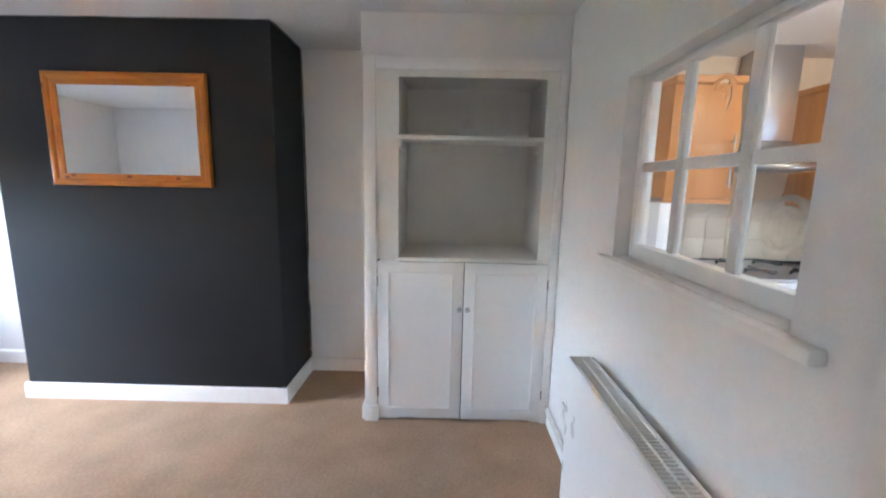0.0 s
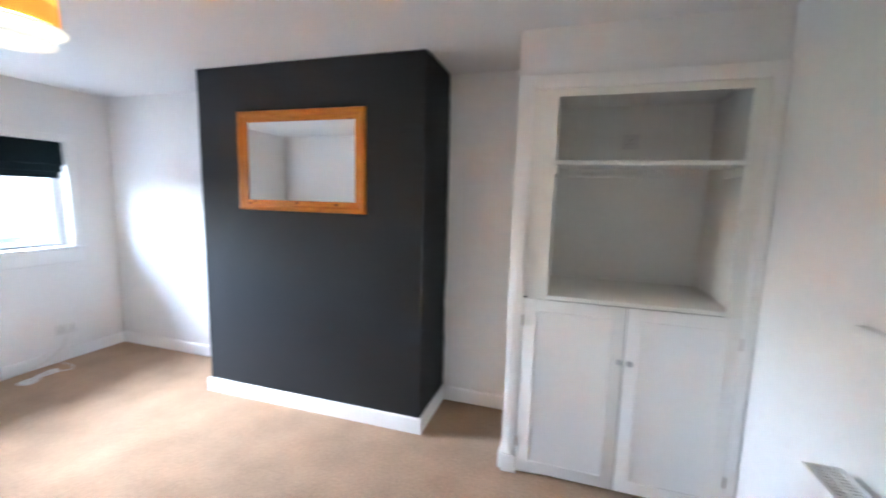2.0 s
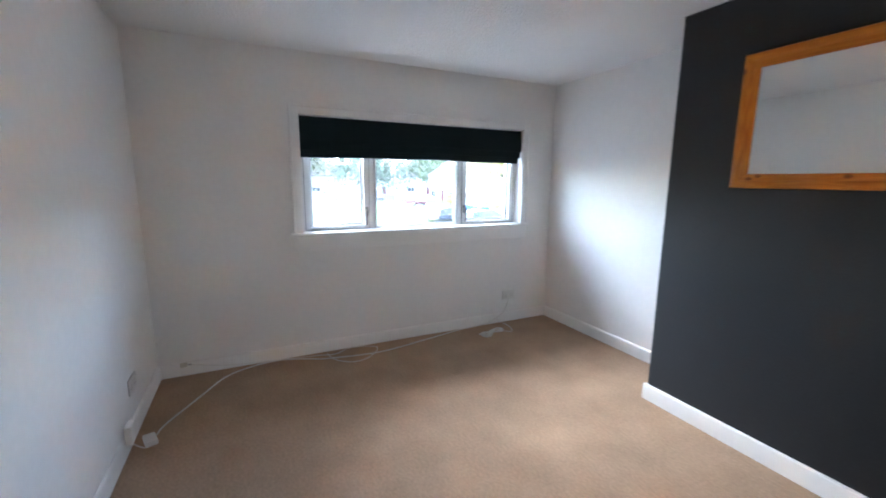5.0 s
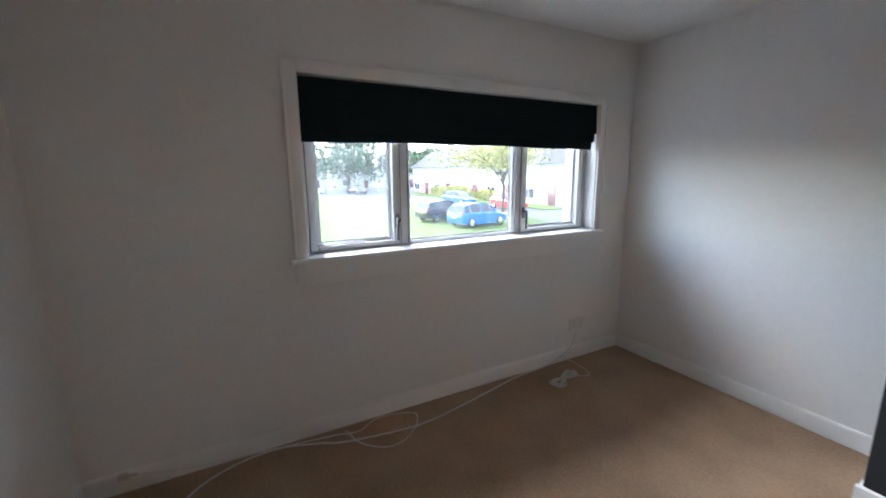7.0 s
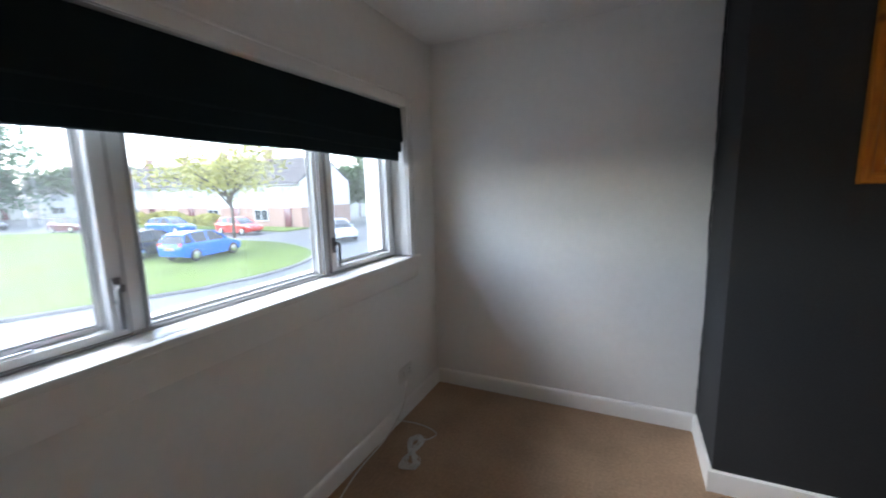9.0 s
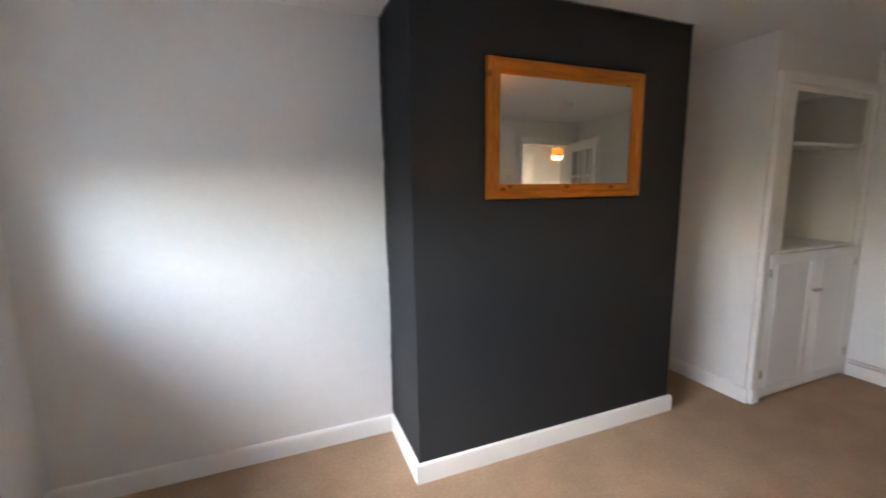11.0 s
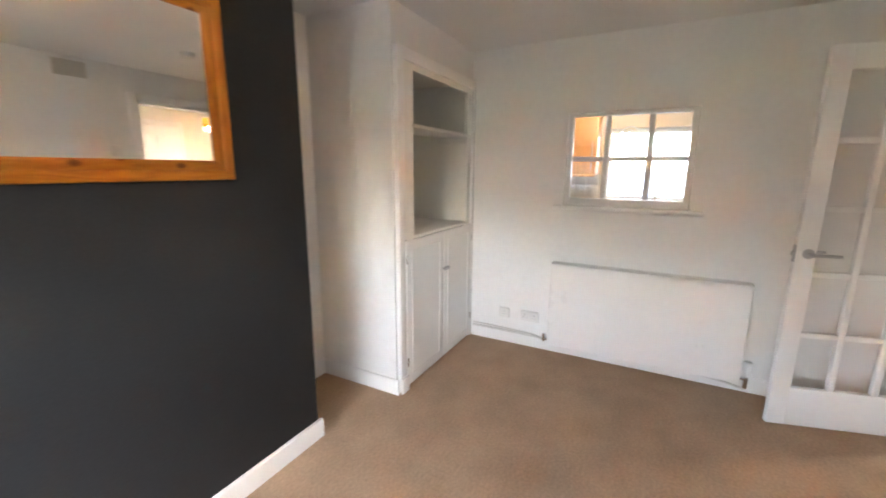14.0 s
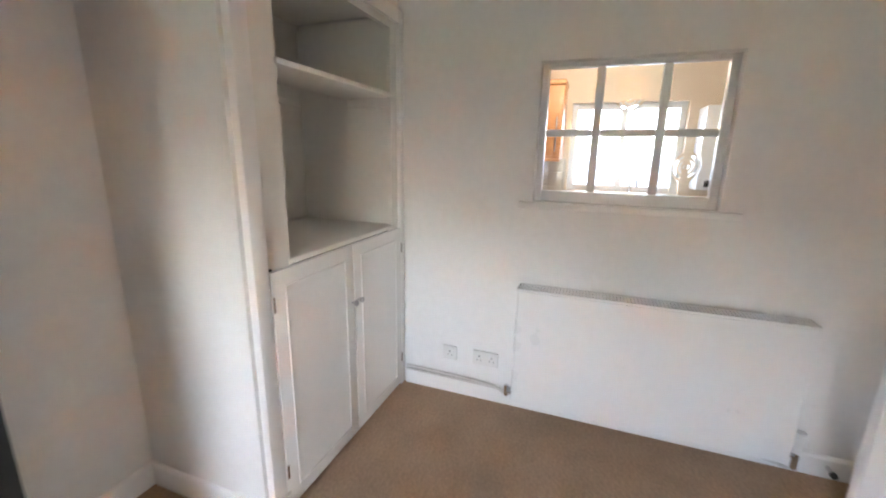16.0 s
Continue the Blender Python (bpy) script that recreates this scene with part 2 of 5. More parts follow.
# ---- building tools ----
def add_box(bm, lo, hi, bevel=0.0, segments=2):
    """A box from corner lo to corner hi, with rounded edges."""
    size = [max(abs(b - a), 1e-4) for a, b in zip(lo, hi)]
    mid = [(a + b) / 2 for a, b in zip(lo, hi)]
    made = bmesh.ops.create_cube(bm, size=1.0, matrix=Matrix.LocRotScale(mid, None, size))["verts"]
    if bevel > 0:
        edges = list({e for v in made for e in v.link_edges})
        bmesh.ops.bevel(bm, geom=edges, offset=min(bevel, min(size) * 0.45), segments=segments, profile=0.5, affect="EDGES")
    return bm


def boxes(*rows, bevel=0.0):
    bm = bmesh.new()
    for lo, hi in rows:
        add_box(bm, lo, hi, bevel)
    return bm


def add_rod(bm, a, b, r1, r2=None, sides=16):
    """A round rod, or a tapered one, from a to b."""
    a, b = Vector(a), Vector(b)
    way = b - a
    m = Matrix.Translation((a + b) / 2) @ way.to_track_quat("Z", "Y").to_matrix().to_4x4()
    bmesh.ops.create_cone(bm, cap_ends=True, segments=sides, radius1=r1, radius2=r1 if r2 is None else r2, depth=way.length, matrix=m)
    return bm


def rods(*rows, sides=16):
    bm = bmesh.new()
    for row in rows:
        add_rod(bm, *row, sides=sides)
    return bm


def lathe(profile, sides=32, m=None):
    """Turns (radius, height) rows round the z axis."""
    bm = bmesh.new()
    loops = [[bm.verts.new((r * math.cos(2 * math.pi * k / sides), r * math.sin(2 * math.pi * k / sides), z)) for k in range(sides)] for r, z in profile]
    for a, b in zip(loops, loops[1:]):
        for k in range(sides):
            bm.faces.new((a[k], a[(k + 1) % sides], b[(k + 1) % sides], b[k]))
    bmesh.ops.remove_doubles(bm, verts=bm.verts, dist=1e-5)
    bmesh.ops.recalc_face_normals(bm, faces=bm.faces)
    if m is not None:
        bmesh.ops.transform(bm, matrix=m, verts=bm.verts)
    return bm


def tube(points, radius, sides=8):
    """A bent cable or pipe through the points, smoothed."""
    path = [Vector(p) for p in points]
    fine = []
    for k in range(len(path) - 1):
        p0, p1, p2, p3 = path[max(k - 1, 0)], path[k], path[k + 1], path[min(k + 2, len(path) - 1)]
        for s in range(6):
            t = s / 6
            fine.append(0.5 * (2 * p1 + (p2 - p0) * t + (2 * p0 - 5 * p1 + 4 * p2 - p3) * t * t + (3 * p1 - p0 - 3 * p2 + p3) * t ** 3))
    fine.append(path[-1])
    bm, loops = bmesh.new(), []
    for k, p in enumerate(fine):
        way = (fine[min(k + 1, len(fine) - 1)] - fine[max(k - 1, 0)]).normalized()
        side = way.cross(Vector((0.13, 0.21, 0.97))).normalized()
        up = side.cross(way)
        loops.append([bm.verts.new(p + radius * (math.cos(a) * side + math.sin(a) * up)) for a in (2 * math.pi * q / sides for q in range(sides))])
    for a, b in zip(loops, loops[1:]):
        for q in range(sides):
            bm.faces.new((a[q], a[(q + 1) % sides], b[(q + 1) % sides], b[q]))
    bm.faces.new(loops[0]), bm.faces.new(loops[-1])
    bmesh.ops.recalc_face_normals(bm, faces=bm.faces)
    return bm


def mesh_of(name, bm, material, smooth=35):
    data = bpy.data.meshes.new(name)
    for f in bm.faces:
        f.smooth = True
    for e in bm.edges:
        if len(e.link_faces) == 2:
            e.smooth = e.calc_face_angle(0) < radians(smooth)
    bm.to_mesh(data)
    bm.free()
    data.materials.append(material)
    return data


def solid(name, bm, material, label="", category="", group="", kind=""):
    """A top-level thing of one mesh."""
    return tagged(new(name, mesh_of(name, bm, material)), label, category, group, kind)


def thing(name, place=(0, 0, 0), label="", category="", group="", kind="", turn=0.0):
    """A top-level Empty that carries parts."""
    ob = new(name)
    ob.empty_display_size = 0.1
    ob.matrix_world = pose(*place, 0, 0, turn)
    return tagged(ob, label, category, group, kind)


def part(name, bm, material, parent, label=""):
    ob = new(name, mesh_of(name, bm, material))
    ob.parent = parent
    return tagged(ob, label)


def structure(name, bm, material, label=""):
    return solid(name, bm, material, label, kind="structure")


# ---- living room: plan in metres ----
WEST, EAST, SOUTH, NORTH, TOP = -3.0, 1.89, 0.57, 3.94, 2.285
CH_L, CH_R, CH_Y = -1.405, 0.25, 3.465
CUP_L, CUP_Y = 0.785, 3.315
WIN_A, WIN_B, WIN_LO, WIN_HI = 1.575, 3.585, 0.975, 1.85
HAT_A, HAT_B, HAT_LO, HAT_HI = 1.803, 2.598, 1.15, 1.796
DOOR_A, DOOR_B, DOOR_HI = 0.985, 1.745, 2.0

structure("floor", boxes(((WEST - 0.3, SOUTH - 0.12, -0.25), (EAST + 0.06, NORTH + 0.1, 0.0))), CARPET, "worn beige twist-pile carpet over the whole room")
structure("ceiling", boxes(((WEST - 0.3, SOUTH - 0.12, TOP), (EAST + 0.06, NORTH + 0.1, TOP + 0.25))), CEILING, "white stippled ceiling")
structure("wall_west", boxes(((WEST - 0.3, SOUTH - 0.12, 0), (WEST, WIN_A, TOP)), ((WEST - 0.3, WIN_B, 0), (WEST, NORTH, TOP)),
    ((WEST - 0.3, WIN_A, 0), (WEST, WIN_B, WIN_LO)), ((WEST - 0.3, WIN_A, WIN_HI), (WEST, WIN_B, TOP))), WALL, "white painted wall with a wide window")
structure("wall_north", boxes(((WEST - 0.3, NORTH, 0), (EAST + 0.06, NORTH + 0.2, TOP))), WALL, "white painted wall at the back of the alcoves")
structure("wall_east", boxes(((EAST, SOUTH - 0.12, 0), (EAST + 0.12, HAT_A, TOP)), ((EAST, HAT_B, 0), (EAST + 0.12, NORTH, TOP)),
    ((EAST, HAT_A, 0), (EAST + 0.12, HAT_B, HAT_LO)), ((EAST, HAT_A, HAT_HI), (EAST + 0.12, HAT_B, TOP))), WALL, "white painted wall with a glazed serving hatch")
structure("wall_south", boxes(((WEST, SOUTH - 0.12, 0), (DOOR_A, SOUTH, TOP)), ((DOOR_B, SOUTH - 0.12, 0), (EAST, SOUTH, TOP)),
    ((DOOR_A, SOUTH - 0.12, DOOR_HI), (DOOR_B, SOUTH, TOP))), WALL, "white painted wall with the doorway")
structure("chimney_breast", boxes(((CH_L, CH_Y, 0), (CH_R, NORTH, TOP)), bevel=0.006), CHARCOAL, "charcoal painted chimney breast")
breast = bpy.data.objects["chimney_breast"]


def brushed_edge(a, b, out, seed):
    """A hand-cut paint edge: a thin strip of uneven width from a to b, spreading along out, off the wall it lies on."""
    rng = random.Random(seed)
    a, b, out = Vector(a), Vector(b), Vector(out)
    steps = max(int((b - a).length / 0.02), 2)
    bm, width = bmesh.new(), 0.006
    lift = (b - a).normalized().cross(out).normalized() * 0.0012
    if lift.y > 0 or lift.z > 0:
        lift.negate()
    last = None
    for k in range(steps + 1):
        width = min(max(width + rng.uniform(-0.0022, 0.0022), 0.0015), 0.011)
        p = a + (b - a) * k / steps
        row = [bm.verts.new(p), bm.verts.new(p + lift), bm.verts.new(p + out * width + lift), bm.verts.new(p + out * width)]
        if last:
            for n in range(3):
                bm.faces.new((last[n], last[n + 1], row[n + 1], row[n]))
        last = row
    bmesh.ops.recalc_face_normals(bm, faces=bm.faces)
    return part("paint_edge", bm, CHARCOAL, breast, "uneven hand-brushed paint edge")


brushed_edge((CH_L, NORTH, 0.1), (CH_L, NORTH, TOP), (-1, 0, 0), 1)
brushed_edge((CH_R, NORTH, 0.1), (CH_R, NORTH, TOP), (1, 0, 0), 2)
brushed_edge((CH_L, CH_Y, TOP), (CH_R, CH_Y, TOP), (0, -1, 0), 3)
brushed_edge((CH_L, CH_Y, TOP), (CH_L, NORTH, TOP), (-1, 0, 0), 4)
brushed_edge((CH_R, CH_Y, TOP), (CH_R, NORTH, TOP), (1, 0, 0), 5)
structure("wall_cupboard", boxes(((CUP_L, CUP_Y + 0.02, 0), (CUP_L + 0.06, NORTH, TOP)), ((CUP_L + 0.06, CUP_Y + 0.02, 2.04), (EAST, CUP_Y + 0.12, TOP))), WALL, "white boxed-in wall round the recessed cupboard")


def skirting(name, a, b, out, height=0.095, thick=0.016):
    """A moulded board from a to b along a wall; out: the way it stands off the wall."""
    a, b, o = Vector((*a, 0)), Vector((*b, 0)), Vector((*out, 0))
    prof = ((0, 0), (thick, 0), (thick, height - 0.016), (thick - 0.004, height - 0.005), (0.006, height), (0, height))
    bm = bmesh.new()
    ends = [[bm.verts.new(p + o * u + Vector((0, 0, v))) for u, v in prof] for p in (a, b)]
    for k in range(len(prof)):
        bm.faces.new((ends[0][k], ends[0][(k + 1) % 6], ends[1][(k + 1) % 6], ends[1][k]))
    bm.faces.new(ends[0]), bm.faces.new(ends[1])
    bmesh.ops.recalc_face_normals(bm, faces=bm.faces)
    return structure(name, bm, GLOSS, "white gloss skirting board")


skirting("baseboard_1", (WEST, SOUTH), (WEST, NORTH), (1, 0))
skirting("baseboard_2", (WEST + 0.016, NORTH), (CH_L - 0.018, NORTH), (0, -1), 0.10)
skirting("baseboard_3", (CH_L, NORTH), (CH_L, CH_Y), (-1, 0), 0.10, 0.018)
skirting("baseboard_4", (CH_L - 0.018, CH_Y), (CH_R + 0.018, CH_Y), (0, -1), 0.10, 0.018)
skirting("baseboard_5", (CH_R, CH_Y), (CH_R, NORTH), (1, 0), 0.10, 0.018)
skirting("baseboard_6", (CH_R + 0.018, NORTH), (CUP_L - 0.014, NORTH), (0, -1), 0.10)
skirting("baseboard_7", (CUP_L, NORTH), (CUP_L, CUP_Y - 0.004), (-1, 0), 0.10, 0.014)
skirting("baseboard_8", (EAST, CUP_Y - 0.02), (EAST, SOUTH), (-1, 0), 0.10)
skirting("baseboard_9", (WEST + 0.016, SOUTH), (DOOR_A - 0.075, SOUTH), (0, 1))

# ---- recessed cupboard with shelves ----
def framed_door(parent, x0, x1, y, z0, z1, hinge_x, knob_x):
    door = part("door", boxes(((x0, y - 0.018, z0), (x1, y, z1)), bevel=0.003), GLOSS, parent, "white cupboard door with a beaded panel")
    i, w = 0.058, 0.010
    bm = boxes(((x0 + i, y - 0.0225, z0 + i), (x0 + i + w, y - 0.017, z1 - i)), ((x1 - i - w, y - 0.0225, z0 + i), (x1 - i, y - 0.017, z1 - i)),
        ((x0 + i, y - 0.0222, z0 + i), (x1 - i, y - 0.017, z0 + i + w)), ((x0 + i, y - 0.0222, z1 - i - w), (x1 - i, y - 0.017, z1 - i)), bevel=0.003)
    part("bead", bm, GLOSS, door)
    part("panel", boxes(((x0 + i + w, y - 0.0185, z0 + i + w), (x1 - i - w, y - 0.0175, z1 - i - w))), GLOSS, door)
    turn = Matrix.Translation((knob_x, y - 0.018, 0.705)) @ pose(0, 0, 0, 90)
    part("knob", lathe([(0, 0), (0.006, 0), (0.006, 0.012), (0.013, 0.018), (0.014, 0.026), (0.009, 0.031), (0, 0.032)], 20, turn), STEEL, door, "small round brushed metal knob")
    for z in (0.16, 0.83):
        part("hinge", rods(((hinge_x, y - 0.021, z), (hinge_x, y - 0.021, z + 0.055), 0.005)), CHROME, door, "small butt hinge")


cupboard = thing("built_in_cupboard", (0, 0, 0), "white painted recessed cupboard with open shelf above two doors", "cupboard")
A0, A1 = 0.80, 1.885
part("architrave", boxes(((A0, CUP_Y - 0.012, 0), (0.865, CUP_Y + 0.02, 2.065)), ((1.838, CUP_Y - 0.012, 0), (A1, CUP_Y + 0.02, 2.065)),
    ((0.865, CUP_Y - 0.0125, 2.0), (1.838, CUP_Y + 0.02, 2.0645)), bevel=0.005), GLOSS, cupboard, "white moulded wooden surround")
part("plinth_block", boxes(((0.79, CUP_Y - 0.026, 0), (0.872, CUP_Y - 0.0121, 0.10)), bevel=0.003), GLOSS, cupboard)
part("face_frame", boxes(((0.865, CUP_Y + 0.006, 0.0), (0.985, CUP_Y + 0.03, 2.004)), ((1.772, CUP_Y + 0.006, 0.0), (1.838, CUP_Y + 0.03, 2.004)),
    ((0.985, CUP_Y + 0.0065, 1.965), (1.772, CUP_Y + 0.03, 2.0035))), SHELF_WHITE, cupboard)
part("side_panel", boxes(((0.955, CUP_Y + 0.03, 0.0), (0.975, 3.90, 2.02)), bevel=0.001), SHELF_WHITE, cupboard)
part("side_panel", boxes(((1.80, CUP_Y + 0.03, 0.0), (1.82, 3.90, 2.02)), bevel=0.001), SHELF_WHITE, cupboard)
part("back_panel", boxes(((0.955, 3.90, 0.0), (1.82, 3.92, 2.10))), SHELF_WHITE, cupboard)
part("top_panel", boxes(((0.975, CUP_Y + 0.03, 2.03), (1.80, 3.90, 2.05))), SHELF_WHITE, cupboard)
part("worktop", boxes(((0.976, CUP_Y + 0.002, 0.972), (1.799, 3.899, 0.994)), bevel=0.003), SHELF_WHITE, cupboard, "white painted board above the doors")
part("shelf", boxes(((0.976, CUP_Y - 0.006, 1.645), (1.799, 3.60, 1.665)), bevel=0.003), SHELF_WHITE, cupboard, "white shelf on two cleats")
for x in (0.976, 1.775):
    part("cleat", boxes(((x, CUP_Y + 0.012, 1.600), (x + 0.024, 3.58, 1.6448)), bevel=0.006), SHELF_WHITE, cupboard)
part("cleat", boxes(((1.0, 3.878, 1.617), (1.775, 3.8995, 1.643)), bevel=0.003), SHELF_WHITE, cupboard)
# black board paints the shade seen through the gaps round the doors
part("gap_shade_board", boxes(((0.866, CUP_Y + 0.03, 0.001), (1.837, CUP_Y + 0.05, 0.97))), SLOT, cupboard, "black board standing in for the shade behind the doors")
framed_door(cupboard, 0.869, 1.358, CUP_Y + 0.004, 0.02, 0.971, 0.870, 1.337)
framed_door(cupboard, 1.362, 1.835, CUP_Y + 0.004, 0.02, 0.971, 1.834, 1.384)
for x in (0.866,):
    part("catch", boxes(((x, CUP_Y - 0.008, 0.975), (x + 0.016, CUP_Y + 0.006, 0.981)), bevel=0.002), SLOT, cupboard, "small dark catch")

# ---- window ----
FX = WEST - 0.10
window = thing("window_1", (0, 0, 0), "white framed casement window with three lights", "window", kind="structure")
part("window_frame", boxes(((FX - 0.06, WIN_A, WIN_LO), (FX, WIN_A + 0.03, WIN_HI)), ((FX - 0.06, WIN_B - 0.035, WIN_LO), (FX, WIN_B, WIN_HI)),
    ((FX - 0.06, WIN_A + 0.03, WIN_LO), (FX, WIN_B - 0.035, WIN_LO + 0.014)), ((FX - 0.06, WIN_A + 0.03, WIN_HI - 0.04), (FX, WIN_B - 0.035, WIN_HI)),
    ((FX - 0.06, 2.115, WIN_LO + 0.014), (FX, 2.165, WIN_HI - 0.04)), ((FX - 0.06, 2.94, WIN_LO + 0.014), (FX, 2.985, WIN_HI - 0.04)), bevel=0.004), UPVC, window)


def sash(a, b, lo, hi, w, x0, x1, name, foot, glass):
    ob = part(name, boxes(((x0, a, lo), (x1, a + w, hi)), ((x0, b - w, lo), (x1, b, hi)), ((x0, a + w, lo), (x1, b - w, lo + foot)), ((x0, a + w, hi - w), (x1, b - w, hi)), bevel=0.005), UPVC, window)
    pane = part("pane", boxes(((x0 + 0.006, a + w - 0.004, lo + foot - 0.004), (x0 + 0.012, b - w + 0.004, hi - w + 0.004))), glass, ob)
    pane.visible_shadow = False
    bead = min(0.014, foot * 0.6)
    part("glazing_bead", boxes(((x0 + 0.012, a + w, lo + foot), (x0 + 0.022, a + w + bead, hi - w)), ((x0 + 0.012, b - w - bead, lo + foot), (x0 + 0.022, b - w, hi - w)), ((x0 + 0.012, a + w + bead, lo + foot), (x0 + 0.022, b - w - bead, lo + foot + bead)), bevel=0.003), UPVC, ob)
    t = 0.004
    part("seal", boxes(((x0 + 0.0125, a + w + bead, lo + foot + bead), (x0 + 0.016, a + w + bead + t, hi - w)), ((x0 + 0.0125, b - w - bead - t, lo + foot + bead), (x0 + 0.016, b - w - bead, hi - w)), ((x0 + 0.0125, a + w + bead + t, lo + foot + bead), (x0 + 0.016, b - w - bead - t, lo + foot + bead + t))), SEAL, ob)
    return ob


LO, HI = WIN_LO + 0.014, WIN_HI - 0.04
left = sash(WIN_A + 0.03, 2.115, LO, HI, 0.045, FX - 0.045, FX + 0.012, "casement", 0.024, HAZIER)
mid = sash(2.165, 2.94, LO, HI, 0.018, FX - 0.05, FX - 0.008, "fixed_light", 0.008, HAZY)
right = sash(2.985, WIN_B - 0.035, LO, HI, 0.045, FX - 0.045, FX + 0.012, "casement", 0.024, HAZY)
for holder, y, s in ((left, 2.092, -1), (right, 3.008, 1)):
    z = 1.13
    handle = part("handle", boxes(((FX + 0.011, y - 0.012, z - 0.045), (FX + 0.02, y + 0.012, z + 0.03)), ((FX + 0.02, y - 0.009, z - 0.01), (FX + 0.045, y + 0.009, z + 0.012)),
        ((FX + 0.034, y - 0.007 + 0.008 * s, z - 0.115), (FX + 0.046, y + 0.007 + 0.008 * s, z + 0.004)), bevel=0.003), DULL_METAL, holder, "grey metal casement handle")
    part("handle", boxes(((FX + 0.011, y - 0.010, z + 0.55), (FX + 0.02, y + 0.010, z + 0.62)), bevel=0.003), DULL_METAL, holder, "grey metal casement catch")
for y in (WIN_A + 0.0285, 2.1135, 2.1635, 2.9385, 2.9835, WIN_B - 0.0365):
    part("seal", boxes(((FX, y, LO), (FX + 0.0135, y + 0.003, HI))), SEAL, window, "dark rubber gap between sash and frame")
for a, b in ((WIN_A + 0.03, 2.115), (2.985, WIN_B - 0.035)):
    part("seal", boxes(((FX, a, LO - 0.002), (FX + 0.0135, b, LO + 0.001))), SEAL, window, "dark rubber gap between sash and frame")
part("stay_bar", boxes(((FX + 0.012, 1.64, LO + 0.026), (FX + 0.022, 1.90, LO + 0.036)), bevel=0.002), STEEL, left, "grey metal stay bar")
part("jamb_lining", boxes(((FX + 0.0005, WIN_A, WIN_LO + 0.004), (WEST + 0.001, WIN_A + 0.005, WIN_HI)), bevel=0.001), GLOSS, window, "white gloss reveal lining")
part("jamb_lining", boxes(((FX + 0.0005, WIN_B - 0.005, WIN_LO + 0.004), (WEST + 0.001, WIN_B, WIN_HI)), bevel=0.001), GLOSS, window, "white gloss reveal lining")
part("architrave", boxes(((WEST, 1.507, WIN_LO), (WEST + 0.016, WIN_A, 1.915)), ((WEST, WIN_B, WIN_LO), (WEST + 0.016, 3.648, 1.915)), ((WEST, WIN_A, WIN_HI), (WEST + 0.0155, WIN_B, 1.9145)), bevel=0.005), GLOSS, window, "white moulded window surround")
part("architrave_bead", boxes(((WEST + 0.0155, 1.507, WIN_LO + 0.006), (WEST + 0.025, 1.523, 1.915)), ((WEST + 0.0155, 3.632, WIN_LO + 0.006), (WEST + 0.025, 3.648, 1.915)), ((WEST + 0.0155, 1.523, 1.899), (WEST + 0.0245, 3.632, 1.9145)), bevel=0.004), GLOSS, window, "raised outer bead of the surround")
part("apron", boxes(((WEST, 1.51, 0.842), (WEST + 0.027, 3.645, 0.954)), bevel=0.004), GLOSS, window)
part("window_sill", boxes(((FX, WIN_A, 0.9535), (WEST, WIN_B, 0.979)), ((WEST - 0.001, 1.487, 0.9535), (WEST + 0.045, 3.665, 0.979)), bevel=0.006), GLOSS, window, "white gloss painted window sill")

# ---- roman blind ----
LINING = surface("white_blind_lining", (0.66, 0.66, 0.64), 0.9, vary=0.05, grain=200)
blind = thing("roman_blind", (WEST - 0.03, 0, 0), "black roman blind half drawn up in the window", "blind")
random.seed(4)


def fold_sheet(rows, a, b, thick=0.004, steps=40):
    """A cloth sheet hung along y through (x, z) rows, a little wavy."""
    bm, grid = bmesh.new(), []
    for k in range(steps + 1):
        y = a + (b - a) * k / steps
        sag = 0.004 * math.sin(3.1 * y) + 0.002 * math.sin(9.7 * y)
        grid.append([bm.verts.new((x + 0.002 * math.sin(7 * y + 20 * z), y, z + sag * (0 if n == 0 else 1))) for n, (x, z) in enumerate(rows)])
    for p, q in zip(grid, grid[1:]):
        for n in range(len(rows) - 1):
            bm.faces.new((p[n], p[n + 1], q[n + 1], q[n]))
    bmesh.ops.solidify(bm, geom=list(bm.faces), thickness=thick)
    bmesh.ops.recalc_face_normals(bm, faces=bm.faces)
    return bm


part("headrail", boxes(((-0.02, 1.585, 1.80), (0.012, 3.575, 1.845)), bevel=0.003), GLOSS, blind, "white head batten")
part("cloth", fold_sheet([(0.017, 1.842), (0.021, 1.80), (0.023, 1.74), (0.024, 1.69), (0.026, 1.662), (0.020, 1.655)], 1.572, 3.570), BLIND, blind)
part("fold", fold_sheet([(0.012, 1.70), (0.016, 1.66), (0.019, 1.625), (0.018, 1.603), (0.010, 1.598)], 1.576, 3.558), BLIND, blind)
part("fold", fold_sheet([(0.004, 1.64), (0.010, 1.61), (0.013, 1.575), (0.011, 1.552), (0.002, 1.548)], 1.58, 3.540), BLIND, blind)
for rows, edge in (([(0.009, 1.838), (0.012, 1.76), (0.017, 1.69), (0.016, 1.66)], 3.583), ([(0.004, 1.69), (0.010, 1.64), (0.008, 1.605)], 3.572), ([(-0.003, 1.63), (0.003, 1.58), (0.0, 1.556)], 3.558)):
    part("lining", fold_sheet(rows, 1.59, edge, 0.002), LINING, blind, "white lining showing at the turned edge")
part("chain", tube([(0.0, 3.585, 1.80), (0.004, 3.588, 1.72), (0.002, 3.584, 1.64), (0.006, 3.587, 1.60)], 0.003), PLASTIC, blind, "white bead chain")

